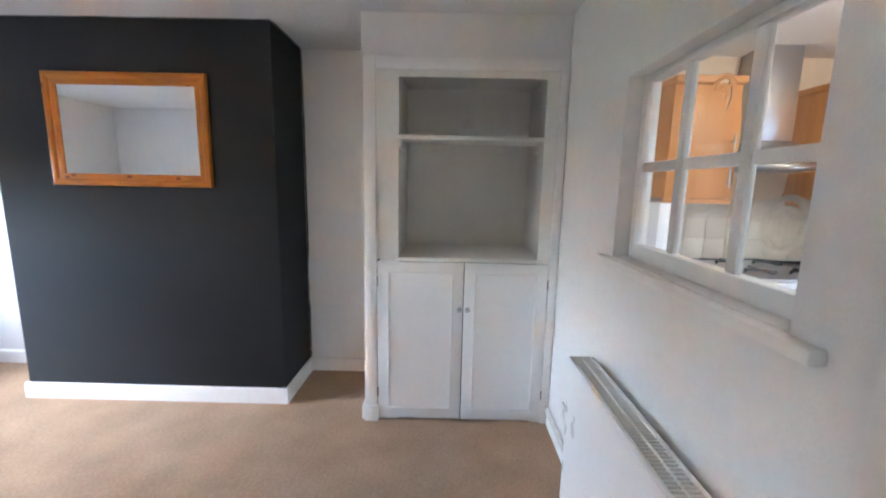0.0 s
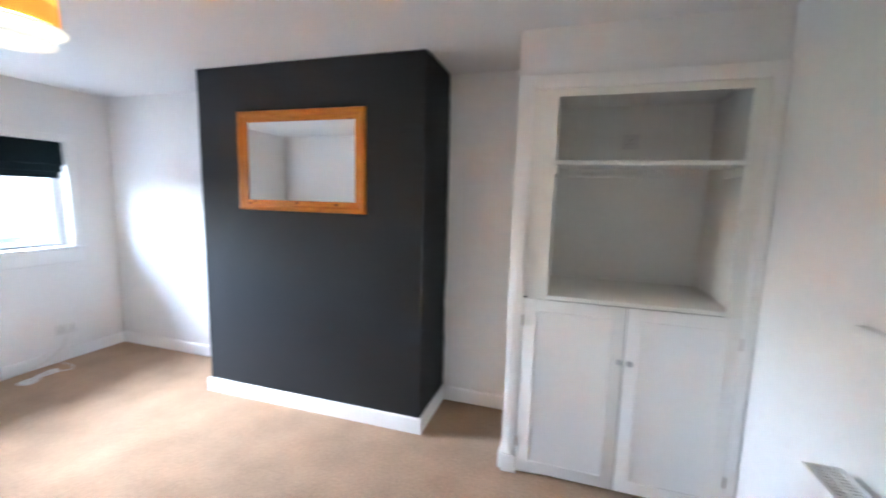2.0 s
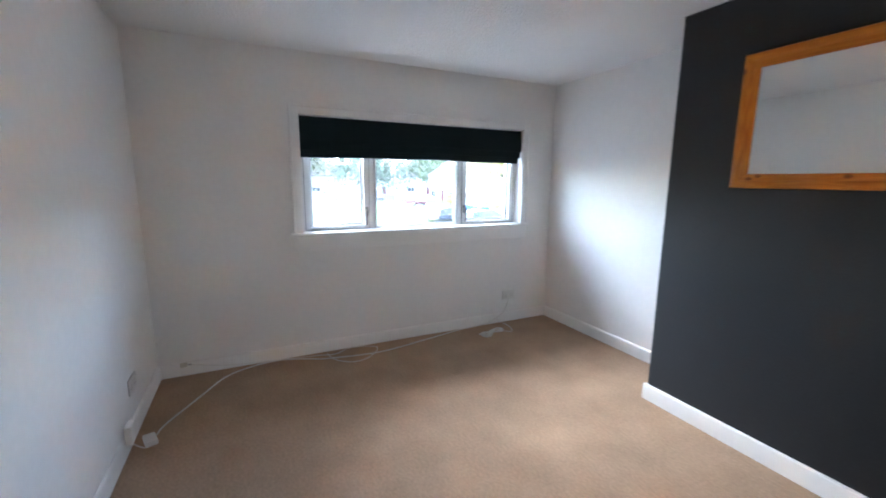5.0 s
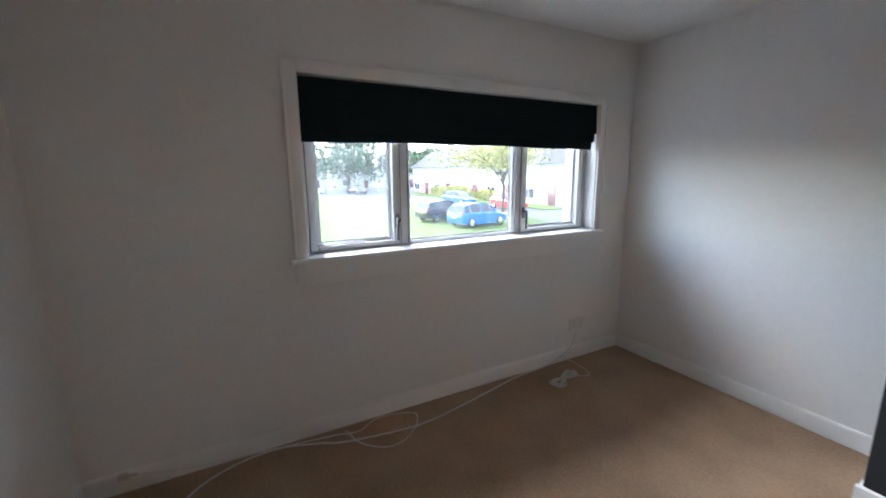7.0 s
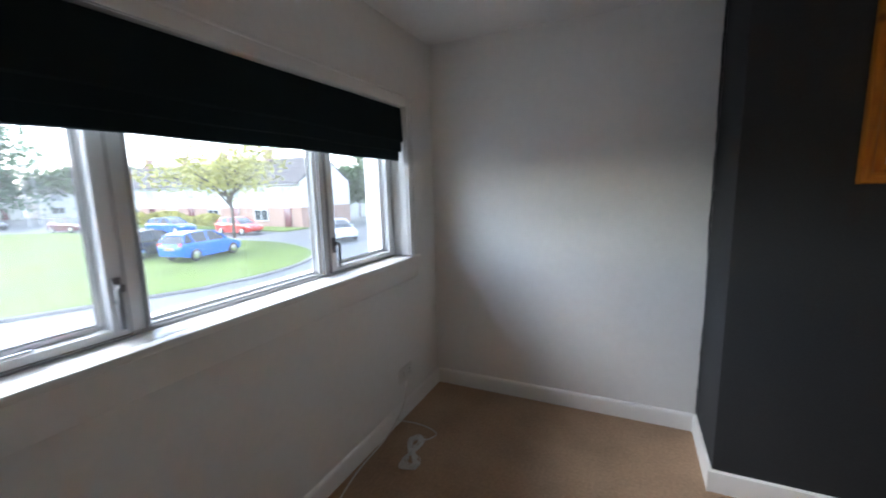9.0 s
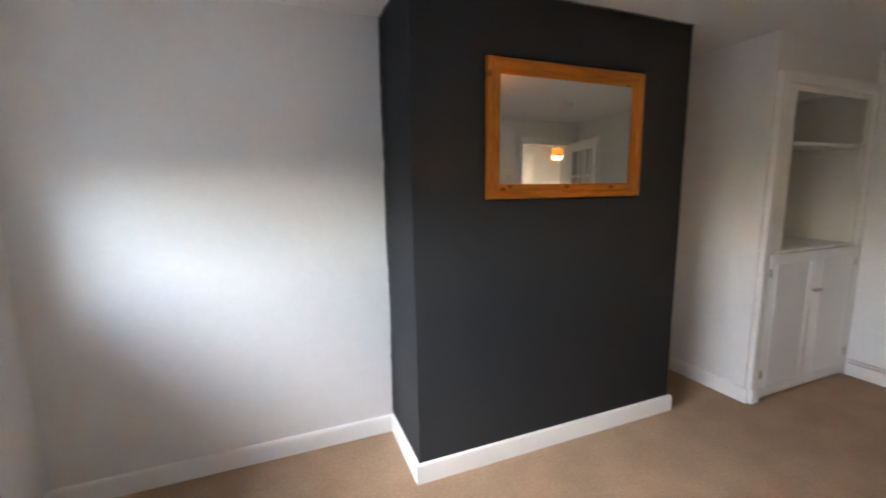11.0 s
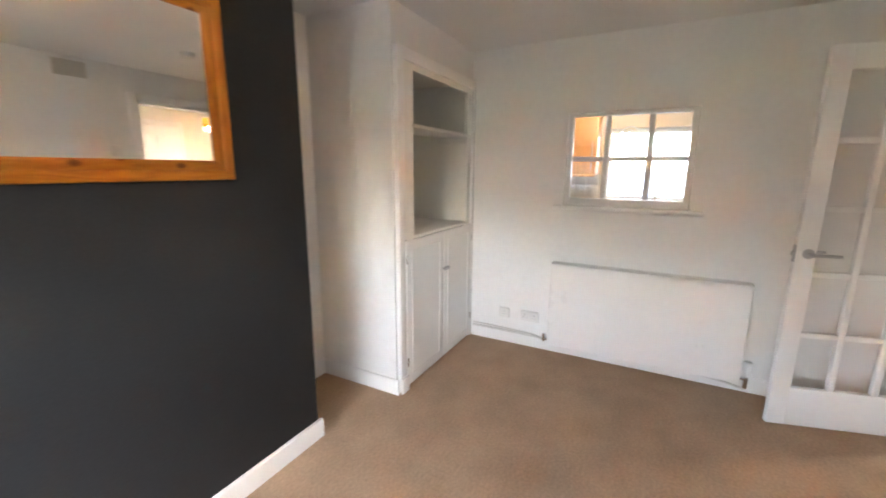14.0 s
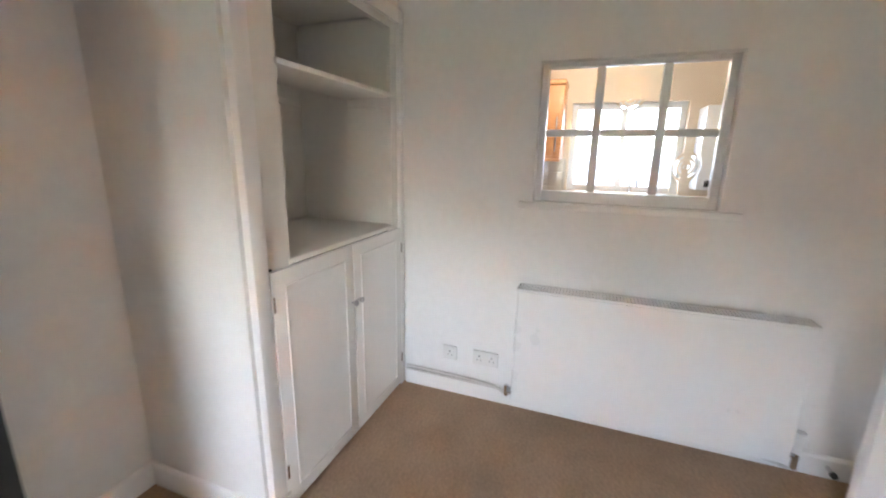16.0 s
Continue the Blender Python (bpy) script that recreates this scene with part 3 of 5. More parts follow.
# ---- mirror on the chimney breast ----
mirror = thing("wall_mirror", (-0.583, CH_Y, 1.675), "rectangular mirror in a varnished pine frame on the chimney breast", "mirror")
MW, MH, MF = 0.466, 0.317, 0.075
for name, sx, sz in (("frame_rail", 0, 1), ("frame_rail", 0, -1), ("frame_stile", 1, 0), ("frame_stile", -1, 0)):
    bm = bmesh.new()
    prof = ((0.0, 0.004), (0.0, 0.026), (0.004, 0.032), (0.014, 0.035), (0.026, 0.034), (0.033, 0.029), (0.037, 0.024), (0.042, 0.024), (0.050, 0.026), (0.062, 0.024), (0.069, 0.019), (0.070, 0.013), (MF, 0.012), (MF, 0.004))
    loops = []
    for e in (-1, 1):
        ring = []
        for d, h in prof:
            if sz:
                ring.append(bm.verts.new((e * (MW - d), -h, sz * (MH - d))))
            else:
                ring.append(bm.verts.new((sx * (MW - d), -h, e * (MH - d))))
        loops.append(ring)
    for k in range(len(prof)):
        bm.faces.new((loops[0][k], loops[0][(k + 1) % len(prof)], loops[1][(k + 1) % len(prof)], loops[1][k]))
    bm.faces.new(loops[0]), bm.faces.new(loops[1])
    bmesh.ops.recalc_face_normals(bm, faces=bm.faces)
    part(name, bm, PINE if sz else PINE_UP, mirror, "knotty varnished pine moulding")
part("mirror_glass", boxes(((-MW + MF - 0.006, -0.014, -MH + MF - 0.006), (MW - MF + 0.006, -0.006, MH - MF + 0.006))), MIRROR, mirror, "silvered glass")

# ---- pendant lamp ----
SHADE_TOP = cloth_shade("orange_shade_cloth", (0.90, 0.40, 0.055), 0.024)
SHADE_BAND = cloth_shade("deep_orange_shade_band", (0.85, 0.24, 0.02), 0.022)
SHADE_LOW = cloth_shade("cream_shade_cloth", (0.95, 0.78, 0.45), 0.034)
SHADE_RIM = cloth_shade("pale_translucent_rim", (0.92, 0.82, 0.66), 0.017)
DISC = cloth_shade("pale_diffuser", (1.0, 0.93, 0.75), 0.05)
LAMP_GLASS = lit_lamp("lit_bulb", (1.0, 0.75, 0.42), 0.3)


def pendant(place, name, label, scale=1.0, drop=0.12, closed=True):
    """A two-tier drum shade on a cord; place: the middle of the shade's lower edge."""
    lamp = thing(name, place, label, "lamp")
    s = scale
    ring = lambda r, z0, z1, t=0.002: lathe([(r, z0), (r, z1), (r - t, z1), (r - t, z0), (r, z0)], 48)
    part("shade", ring(0.136 * s, 0.135 * s, 0.262 * s), SHADE_TOP, lamp, "orange cloth drum shade")
    part("shade_band", ring(0.137 * s, 0.07 * s, 0.135 * s), SHADE_BAND, lamp, "deeper orange band")
    part("flange", lathe([(0.124 * s, 0.060 * s), (0.154 * s, 0.056 * s), (0.156 * s, 0.062 * s), (0.124 * s, 0.069 * s)], 48), SHADE_RIM, lamp, "pale translucent ring below the drum")
    part("lower_shade", ring(0.123 * s, 0.026 * s, 0.069 * s), SHADE_LOW, lamp, "cream lower tier")
    part("flange", lathe([(0.096 * s, 0.016 * s), (0.126 * s, 0.014 * s), (0.128 * s, 0.020 * s), (0.124 * s, 0.026 * s), (0.096 * s, 0.024 * s)], 48), SHADE_RIM, lamp, "pale translucent ring round the diffuser")
    if closed:
        part("diffuser", lathe([(0.0, 0.014 * s), (0.07 * s, 0.0145 * s), (0.095 * s, 0.016 * s), (0.095 * s, 0.020 * s), (0, 0.020 * s)], 48), DISC, lamp, "pale lit diffuser disc")
    part("bulb", lathe([(0, 0.095 * s), (0.02, 0.10 * s), (0.03, 0.125 * s), (0.026, 0.15 * s), (0.013, 0.175 * s), (0.013, 0.2 * s), (0, 0.2 * s)], 20), LAMP_GLASS, lamp, "lit bulb").visible_shadow = False
    part("spider", rods(*[((0, 0, 0.235 * s), (0.135 * s * math.cos(a), 0.135 * s * math.sin(a), 0.235 * s), 0.0015) for a in (0, 2.1, 4.2)]), STEEL, lamp)
    part("cord", rods(((0, 0, 0.2 * s), (0, 0, 0.255 * s + drop), 0.004)), PLASTIC, lamp, "white flex")
    part("ceiling_rose", lathe([(0.045, 0.255 * s + drop + 0.02), (0.045, 0.255 * s + drop + 0.008), (0.02, 0.255 * s + drop - 0.012), (0, 0.255 * s + drop - 0.012)], 28), PLASTIC, lamp, "white plastic ceiling rose")
    return lamp


pendant((-0.57, 2.07, 1.892), "pendant_lamp", "lit pendant lamp with an orange two-tier drum shade", 0.93, 2.265 - 1.892 - 0.255 * 0.93)

# ---- serving hatch ----
HX = EAST + 0.056
hatch = thing("window_2", (0, 0, 0), "white six-pane serving hatch between living room and kitchen", "hatch", kind="structure")
YS = ((1.838, 2.046), (2.083, 2.317), (2.354, 2.566))
ZS = ((1.203, 1.463), (1.497, 1.772))
part("window_frame", boxes(((HX, HAT_A, HAT_LO), (HX + 0.045, YS[0][0], HAT_HI)), ((HX, YS[2][1], HAT_LO), (HX + 0.045, HAT_B, HAT_HI)),
    ((HX, YS[0][0], HAT_LO), (HX + 0.045, YS[2][1], ZS[0][0])), ((HX, YS[0][0], ZS[1][1]), (HX + 0.045, YS[2][1], HAT_HI)), bevel=0.004), GLOSS, hatch)
part("glazing_bar", boxes(((HX + 0.006, YS[0][1], ZS[0][0]), (HX + 0.030, YS[1][0], ZS[1][1])), bevel=0.006), GLOSS, hatch)
part("glazing_bar", boxes(((HX + 0.006, YS[1][1], ZS[0][0]), (HX + 0.030, YS[2][0], ZS[1][1])), bevel=0.006), GLOSS, hatch)
part("glazing_bar", boxes(*[((HX + 0.008, a, ZS[0][1]), (HX + 0.028, b, ZS[1][0])) for a, b in YS], bevel=0.006), GLOSS, hatch)
part("window_sill", boxes(((EAST - 0.035, 1.722, 1.118), (EAST, 2.668, 1.148)), ((EAST, HAT_A, 1.1185), (HX, HAT_B, 1.1475)), bevel=0.006), GLOSS, hatch, "white painted sill")


def bullion(a, b, lo, hi, swirl):
    """A pane; with swirl a blown-glass bull's-eye with rings in it."""
    steps = 72 if swirl else 1
    bm, front, back = bmesh.new(), [], []
    cy, cz = (a + b) / 2, (lo + hi) / 2
    for i in range(steps + 1):
        rows = ([], [])
        for j in range(steps + 1):
            y, z = a + (b - a) * i / steps, lo + (hi - lo) * j / steps
            r = math.hypot(y - cy, z - cz)
            bulge = 0.0
            if swirl:
                bend = r * (1 + 0.10 * math.sin(2 * math.atan2(z - cz, y - cy) + 0.6))
                bulge = 0.0006 * math.exp(-((bend - 0.050) / 0.007) ** 2) + 0.0004 * math.exp(-((bend - 0.031) / 0.005) ** 2) + 0.0006 * math.exp(-((bend - 0.013) / 0.004) ** 2) + 0.00012 * math.sin(31 * y + 23 * z)
            rows[0].append(bm.verts.new((HX + 0.019 - bulge, y, z)))
            rows[1].append(bm.verts.new((HX + 0.024, y, z)))
        front.append(rows[0]), back.append(rows[1])
    for i in range(steps):
        for j in range(steps):
            bm.faces.new((front[i][j], front[i + 1][j], front[i + 1][j + 1], front[i][j + 1]))
            bm.faces.new((back[i][j], back[i][j + 1], back[i + 1][j + 1], back[i + 1][j]))
    rim = lambda g: g[0] + [r[-1] for r in g[1:]] + g[-1][-2::-1] + [r[0] for r in g[-2:0:-1]]
    p, q = rim(front), rim(back)
    for k in range(len(p)):
        bm.faces.new((p[k], p[(k + 1) % len(p)], q[(k + 1) % len(p)], q[k]))
    bmesh.ops.recalc_face_normals(bm, faces=bm.faces)
    return bm


for col, (a, b) in enumerate(YS):
    for row, (lo, hi) in enumerate(ZS):
        swirl = (col, row) in ((1, 1), (0, 0))
        pane = part("pane", bullion(a - 0.003, b + 0.003, lo - 0.003, hi + 0.003, swirl), OLD_GLASS if swirl else GLASS, hatch, "bull's-eye glass pane" if swirl else "")
        pane.visible_shadow = False

# ---- radiator ----
RY0, RY1, RZ0, RZ1, RXF, RXB = 1.422, 2.628, 0.097, 0.725, EAST - 0.128, EAST - 0.03
radiator = thing("radiator", (0, 0, 0), "white double-panel radiator below the serving hatch", "radiator")
bm, rings, count = bmesh.new(), [], 36
for k in range(count * 4 + 1):
    y = RY0 + 0.012 + (RY1 - RY0 - 0.024) * k / (count * 4)
    d = 0.0007 * (1 - math.cos(2 * math.pi * k / 4)) / 2
    rings.append([bm.verts.new((x, y, z)) for x, z in ((RXF + 0.012, RZ0), (RXF + 0.004, RZ0), (RXF, RZ0 + 0.005), (RXF, RZ0 + 0.03), (RXF - d, RZ0 + 0.045), (RXF - d, RZ1 - 0.05), (RXF, RZ1 - 0.034), (RXF, RZ1 - 0.009), (RXF + 0.012, RZ1 - 0.009))])
for p, q in zip(rings, rings[1:]):
    for n in range(9):
        bm.faces.new((p[n], p[(n + 1) % 9], q[(n + 1) % 9], q[n]))
bm.faces.new(rings[0]), bm.faces.new(rings[-1])
bmesh.ops.recalc_face_normals(bm, faces=bm.faces)
part("front_panel", bm, RADIATOR, radiator)
part("back_panel", boxes(((RXB - 0.012, RY0 + 0.012, RZ0), (RXB, RY1 - 0.012, RZ1 - 0.01)), bevel=0.004), RADIATOR, radiator)
part("convector", boxes(*[((RXF + 0.014, RY0 + 0.03 + 0.04 * k, RZ0 + 0.05), (RXB - 0.013, RY0 + 0.032 + 0.04 * k, RZ1 - 0.04)) for k in range(29)]), RADIATOR, radiator)
for y in (RY0, RY1 - 0.012):
    part("side_cover", boxes(((RXF + 0.004, y, RZ0 + 0.01), (RXB, y + 0.012, RZ1)), bevel=0.004), RADIATOR, radiator)
part("grille_rim", boxes(((RXF - 0.001, RY0, RZ1 - 0.008), (RXF + 0.014, RY1, RZ1 + 0.006)), ((RXB - 0.014, RY0, RZ1 - 0.008), (RXB, RY1, RZ1 + 0.006)),
    ((RXF + 0.014, RY0, RZ1 - 0.008), (RXB - 0.014, RY0 + 0.012, RZ1 + 0.006)), ((RXF + 0.014, RY1 - 0.012, RZ1 - 0.008), (RXB - 0.014, RY1, RZ1 + 0.006)), bevel=0.003), RADIATOR, radiator)
slat_mesh = mesh_of("slat", boxes(((RXF + 0.014, -0.0035, RZ1 - 0.004), (RXB - 0.014, 0.0035, RZ1 + 0.003))), RADIATOR)
for k in range(78):
    slat = new("slat", slat_mesh)
    slat.location.y = RY0 + 0.022 + 0.0151 * k
    slat.parent = radiator
part("grille_bar", boxes(((RXF + 0.045, RY0 + 0.012, RZ1 - 0.003), (RXF + 0.053, RY1 - 0.012, RZ1 + 0.0038))), RADIATOR, radiator)
for y in (RY0 + 0.2, RY1 - 0.23):
    part("bracket", boxes(((RXB, y, 0.2), (EAST, y + 0.03, 0.6))), RADIATOR, radiator)
valve = part("thermostat_valve", lathe([(0, 0.0), (0.016, 0), (0.016, 0.03), (0.024, 0.034), (0.026, 0.09), (0.022, 0.10), (0, 0.10)], 24, Matrix.Translation((RXF + 0.045, RY0 - 0.035, 0.135))), RADIATOR, radiator, "white thermostatic valve head")
part("valve_body", rods(((RXF + 0.045, RY0 - 0.035, 0.06), (RXF + 0.045, RY0 - 0.035, 0.14), 0.013), ((RXF + 0.045, RY0 - 0.035, 0.12), (RXF + 0.045, RY0 + 0.015, 0.12), 0.011)), CHROME, radiator, "chrome valve body")
part("lockshield_valve", rods(((RXF + 0.045, RY1 + 0.032, 0.105), (RXF + 0.045, RY1 + 0.032, 0.165), 0.012), ((RXF + 0.045, RY1 - 0.015, 0.125), (RXF + 0.045, RY1 + 0.034, 0.125), 0.010)), CHROME, radiator, "chrome lockshield valve")
solid("heating_pipe", tube([(RXF + 0.045, RY1 + 0.032, 0.112), (EAST - 0.06, RY1 + 0.06, 0.106), (EAST - 0.03, RY1 + 0.14, 0.112), (EAST - 0.022, 3.0, 0.118), (EAST - 0.022, 3.28, 0.122)], 0.0075, 10), COPPER_WHITE, "white painted heating pipe along the skirting", "pipe")
solid("heating_pipe", tube([(RXF + 0.045, RY0 - 0.035, 0.065), (RXF + 0.05, RY0 - 0.02, 0.05), (EAST - 0.05, RY0 + 0.1, 0.06), (EAST - 0.028, RY0 + 0.4, 0.075), (EAST - 0.026, RY1 + 0.1, 0.098), (EAST - 0.026, 3.28, 0.10)], 0.0075, 10), COPPER_WHITE, "white painted heating pipe along the skirting", "pipe")

# ---- glazed door, standing open ----
door = thing("door_1", (1.738, 0.604, 0.0), "white fifteen-pane glazed door standing open into the room", "door", kind="structure", turn=105.4)
DW, DT = 0.755, 0.0175
Z_ROWS = ((0.233, 0.527), (0.557, 0.862), (0.892, 1.204), (1.234, 1.539), (1.569, 1.878))
X_COLS = ((0.09, 0.262), (0.292, 0.463), (0.493, 0.665))
part("stile", boxes(((0, -DT, 0.012), (0.09, DT, 1.99)), bevel=0.003), GLOSS, door)
part("stile", boxes(((0.665, -DT, 0.012), (DW, DT, 1.99)), bevel=0.003), GLOSS, door)
part("top_rail", boxes(((0.09, -DT + 0.0005, 1.878), (0.665, DT - 0.0005, 1.9895)), bevel=0.002), GLOSS, door)
part("bottom_rail", boxes(((0.09, -DT + 0.0005, 0.0125), (0.665, DT - 0.0005, 0.233)), bevel=0.002), GLOSS, door)
for x in (0.262, 0.463):
    part("glazing_bar", boxes(((x, -DT + 0.002, 0.233), (x + 0.03, DT - 0.002, 1.878)), bevel=0.006), GLOSS, door)
for (_, lo), (hi, _) in zip(Z_ROWS, Z_ROWS[1:]):
    part("glazing_bar", boxes(*[((a, -DT + 0.003, lo), (b, DT - 0.003, hi)) for a, b in X_COLS], bevel=0.006), GLOSS, door)
for a, b in X_COLS:
    for lo, hi in Z_ROWS:
        pane = part("pane", boxes(((a - 0.002, -0.002, lo - 0.002), (b + 0.002, 0.002, hi + 0.002))), GLASS, door)
        pane.visible_shadow = False
for s in (-1, 1):
    turn = Matrix.Translation((DW - 0.052, s * DT, 0.987)) @ pose(0, 0, 0, -90 * s)
    rose = part("rose", lathe([(0, 0), (0.026, 0), (0.026, 0.005), (0.022, 0.009), (0.010, 0.010), (0.010, 0.042), (0, 0.042)], 28, turn), STEEL, door, "round brushed steel rose")
    part("lever_handle", rods(((DW - 0.046, s * (DT + 0.042), 0.987), (DW - 0.175, s * (DT + 0.044), 0.985), 0.0095, 0.008)), STEEL, rose, "straight brushed steel lever")
part("latch", boxes(((DW, -0.012, 0.94), (DW + 0.002, 0.012, 1.03)), ((DW + 0.002, -0.007, 0.975), (DW + 0.012, 0.007, 0.995)), bevel=0.001), STEEL, door, "brushed steel latch plate")
for z in (0.2, 1.0, 1.75):
    part("hinge", rods(((-0.004, -DT - 0.004, z), (-0.004, -DT - 0.004, z + 0.08), 0.006)), BRASS, door, "brass butt hinge")
structure("trim_doorway", boxes(((DOOR_A - 0.07, SOUTH, 0), (DOOR_A, SOUTH + 0.016, DOOR_HI + 0.07)), ((DOOR_B, SOUTH, 0), (DOOR_B + 0.07, SOUTH + 0.016, DOOR_HI + 0.07)),
    ((DOOR_A, SOUTH, DOOR_HI), (DOOR_B, SOUTH + 0.0155, DOOR_HI + 0.0695)), ((DOOR_A, SOUTH - 0.13, 0), (DOOR_A + 0.02, SOUTH - 0.001, DOOR_HI)), ((DOOR_A + 0.02, SOUTH - 0.13, DOOR_HI - 0.02), (DOOR_B, SOUTH - 0.001, DOOR_HI - 0.001)), bevel=0.004), GLOSS, "white door lining and architrave")
stop = thing("door_stop", (EAST - 0.016, 1.237, 0.055), "small chrome door stop on the skirting", "door stop")
part("stem", rods(((0, 0, 0), (-0.045, 0, 0), 0.009)), CHROME, stop)
part("buffer", rods(((-0.045, 0, 0), (-0.06, 0, 0), 0.013)), SLOT, stop, "black rubber buffer")

# ---- sockets, switch, vent, smoke alarm ----
def wall_plate(name, place, turn, width, label, kind_of="socket", height=0.086):
    """A plate on a wall. In its own frame it faces -y."""
    ob = thing(name, place, label, kind_of, turn=turn)
    part("plate", boxes(((-width / 2, -0.009, -height / 2), (width / 2, 0, height / 2)), bevel=0.003), PLASTIC, ob)
    if kind_of == "socket":
        for x in ((0,) if width < 0.1 else (-0.036, 0.036)):
            part("pin_hole", boxes(((x - 0.004, -0.0098, 0.006), (x + 0.004, -0.0088, 0.014)), ((x - 0.014, -0.0098, -0.014), (x - 0.008, -0.0088, -0.009)), ((x + 0.008, -0.0098, -0.014), (x + 0.014, -0.0088, -0.009))), PIN, ob)
            part("rocker", boxes(((x + 0.012, -0.013, 0.016), (x + 0.024, -0.0088, 0.034)), bevel=0.002), PLASTIC, ob)
    else:
        part("rocker", boxes(((-0.006, -0.0135, -0.012), (0.006, -0.0088, 0.012)), bevel=0.002), PLASTIC, ob)
    return ob


wall_plate("wall_socket", (EAST, 3.012, 0.248), -90, 0.086, "single white socket on the white wall", "socket")
wall_plate("wall_socket", (EAST, 2.80, 0.250), -90, 0.146, "double white socket beside the radiator", "socket")
wall_plate("wall_socket", (WEST, 3.478, 0.270), 90, 0.146, "double white socket below the window", "socket")
wall_plate("wall_socket", (-2.385, SOUTH, 0.270), 180, 0.146, "double white socket low on the white wall", "socket")
wall_plate("wall_socket", (1.385, 3.90, 1.825), 0, 0.086, "single white socket at the back of the cupboard shelf", "socket")
wall_plate("light_switch", (0.78, SOUTH, 1.54), 180, 0.086, "white light switch beside the doorway", "switch")
vent = thing("wall_vent", (0.53, SOUTH, 2.19), "white plastic louvred air vent high on the wall", "vent", turn=180)
part("frame", boxes(((-0.11, -0.012, 0.05), (0.11, 0, 0.062)), ((-0.11, -0.012, -0.062), (0.11, 0, -0.05)), ((-0.11, -0.012, -0.05), (-0.098, 0, 0.05)), ((0.098, -0.012, -0.05), (0.11, 0, 0.05)), bevel=0.002), YELLOWED, vent)
part("backing", boxes(((-0.098, -0.002, -0.05), (0.098, 0, 0.05))), SEAL, vent)
for k in range(6):
    part("slat", boxes(((-0.098, -0.011, -0.048 + 0.0165 * k), (0.098, -0.003, -0.037 + 0.0165 * k))), YELLOWED, vent)
alarm = thing("smoke_alarm", (0.93, 1.53, TOP), "round white smoke alarm on the ceiling", "smoke alarm")
part("base", lathe([(0.0, 0), (0.055, 0), (0.055, -0.012), (0, -0.012)], 32), PLASTIC, alarm)
part("cover", lathe([(0.05, -0.012), (0.05, -0.028), (0.035, -0.04), (0, -0.042)], 32), PLASTIC, alarm)

# ---- cables and boxes on the floor ----
box_ob = thing("junction_box", (-2.15, SOUTH + 0.016, 0.105), "white plastic telephone box on the skirting", "box", turn=180)
part("cover", boxes(((-0.045, -0.032, -0.04), (0.045, 0, 0.055)), bevel=0.006), PLASTIC, box_ob)
adaptor = thing("power_adaptor", (-2.205, 0.665, 0.0), "small white power adaptor on the carpet", "adaptor", turn=20)
part("case", boxes(((-0.045, -0.028, 0.0), (0.045, 0.028, 0.032)), bevel=0.006), PLASTIC, adaptor)
part("lead", tube([(0.045, 0, 0.016), (0.07, -0.03, 0.02), (0.06, -0.075, 0.06), (0.055, -0.08, 0.10)], 0.0025), CABLE, adaptor, "white lead")
aerial = thing("aerial_outlet", (WEST + 0.016, 0.725, 0.085), "old white aerial outlet on the skirting", "outlet")
part("case", boxes(((0, -0.02, -0.014), (0.022, 0.02, 0.016)), bevel=0.004), YELLOWED, aerial)
part("plug", rods(((0.01, 0.02, 0.0), (0.012, 0.05, -0.004), 0.005)), STEEL, aerial)
solid("white_cable", tube([(-2.25, 0.685, 0.012), (-2.33, 0.70, 0.006), (-2.42, 0.745, 0.005), (-2.62, 0.86, 0.005), (-2.83, 0.985, 0.005), (-2.93, 1.15, 0.006), (-2.955, 1.35, 0.008), (-2.90, 1.55, 0.005), (-2.85, 1.66, 0.005),
    (-2.80, 1.95, 0.005), (-2.80, 2.18, 0.005), (-2.885, 2.58, 0.005), (-2.955, 2.90, 0.006), (-2.965, 3.2, 0.02), (-2.972, 3.4, 0.10), (-2.985, 3.47, 0.22)], 0.0042), CABLE, "thin white cable trailing over the carpet below the window", "cable")
solid("white_cable", tube([(-2.97, 0.775, 0.08), (-2.965, 1.0, 0.035), (-2.96, 1.3, 0.012), (-2.93, 1.62, 0.005), (-2.90, 1.76, 0.005), (-2.955, 1.90, 0.012), (-2.90, 2.10, 0.005), (-2.74, 2.0, 0.005), (-2.70, 1.86, 0.005), (-2.80, 1.74, 0.005), (-2.93, 1.70, 0.008)], 0.0028), CABLE, "looped white aerial cable on the carpet", "cable")
random.seed(11)
top_end, low_end, waist = Vector((-2.812, 3.285, 0)), Vector((-2.728, 3.025, 0)), Vector((-2.779, 3.15, 0))
side = Vector((0.95, 0.31, 0))
loops = []
for k in range(11 * 12):
    a = math.pi * (k / 6 + 0.02)
    lap = k // 12
    reach, width = 0.80 + 0.035 * (lap % 6), 0.022 + 0.0045 * ((lap * 5) % 7)
    way = (top_end - waist) * reach if math.cos(a) > 0 else (waist - low_end) * reach
    loops.append(waist + way * math.cos(a) + side * (width * math.sin(2 * a)) + Vector((random.uniform(-0.011, 0.011), random.uniform(-0.011, 0.011), 0.007 + 0.004 * (lap % 4) + 0.003 * math.sin(a * 1.7))))
hank = thing("coiled_cable", (0, 0, 0), "white cable tied in a hank on the carpet", "cable")
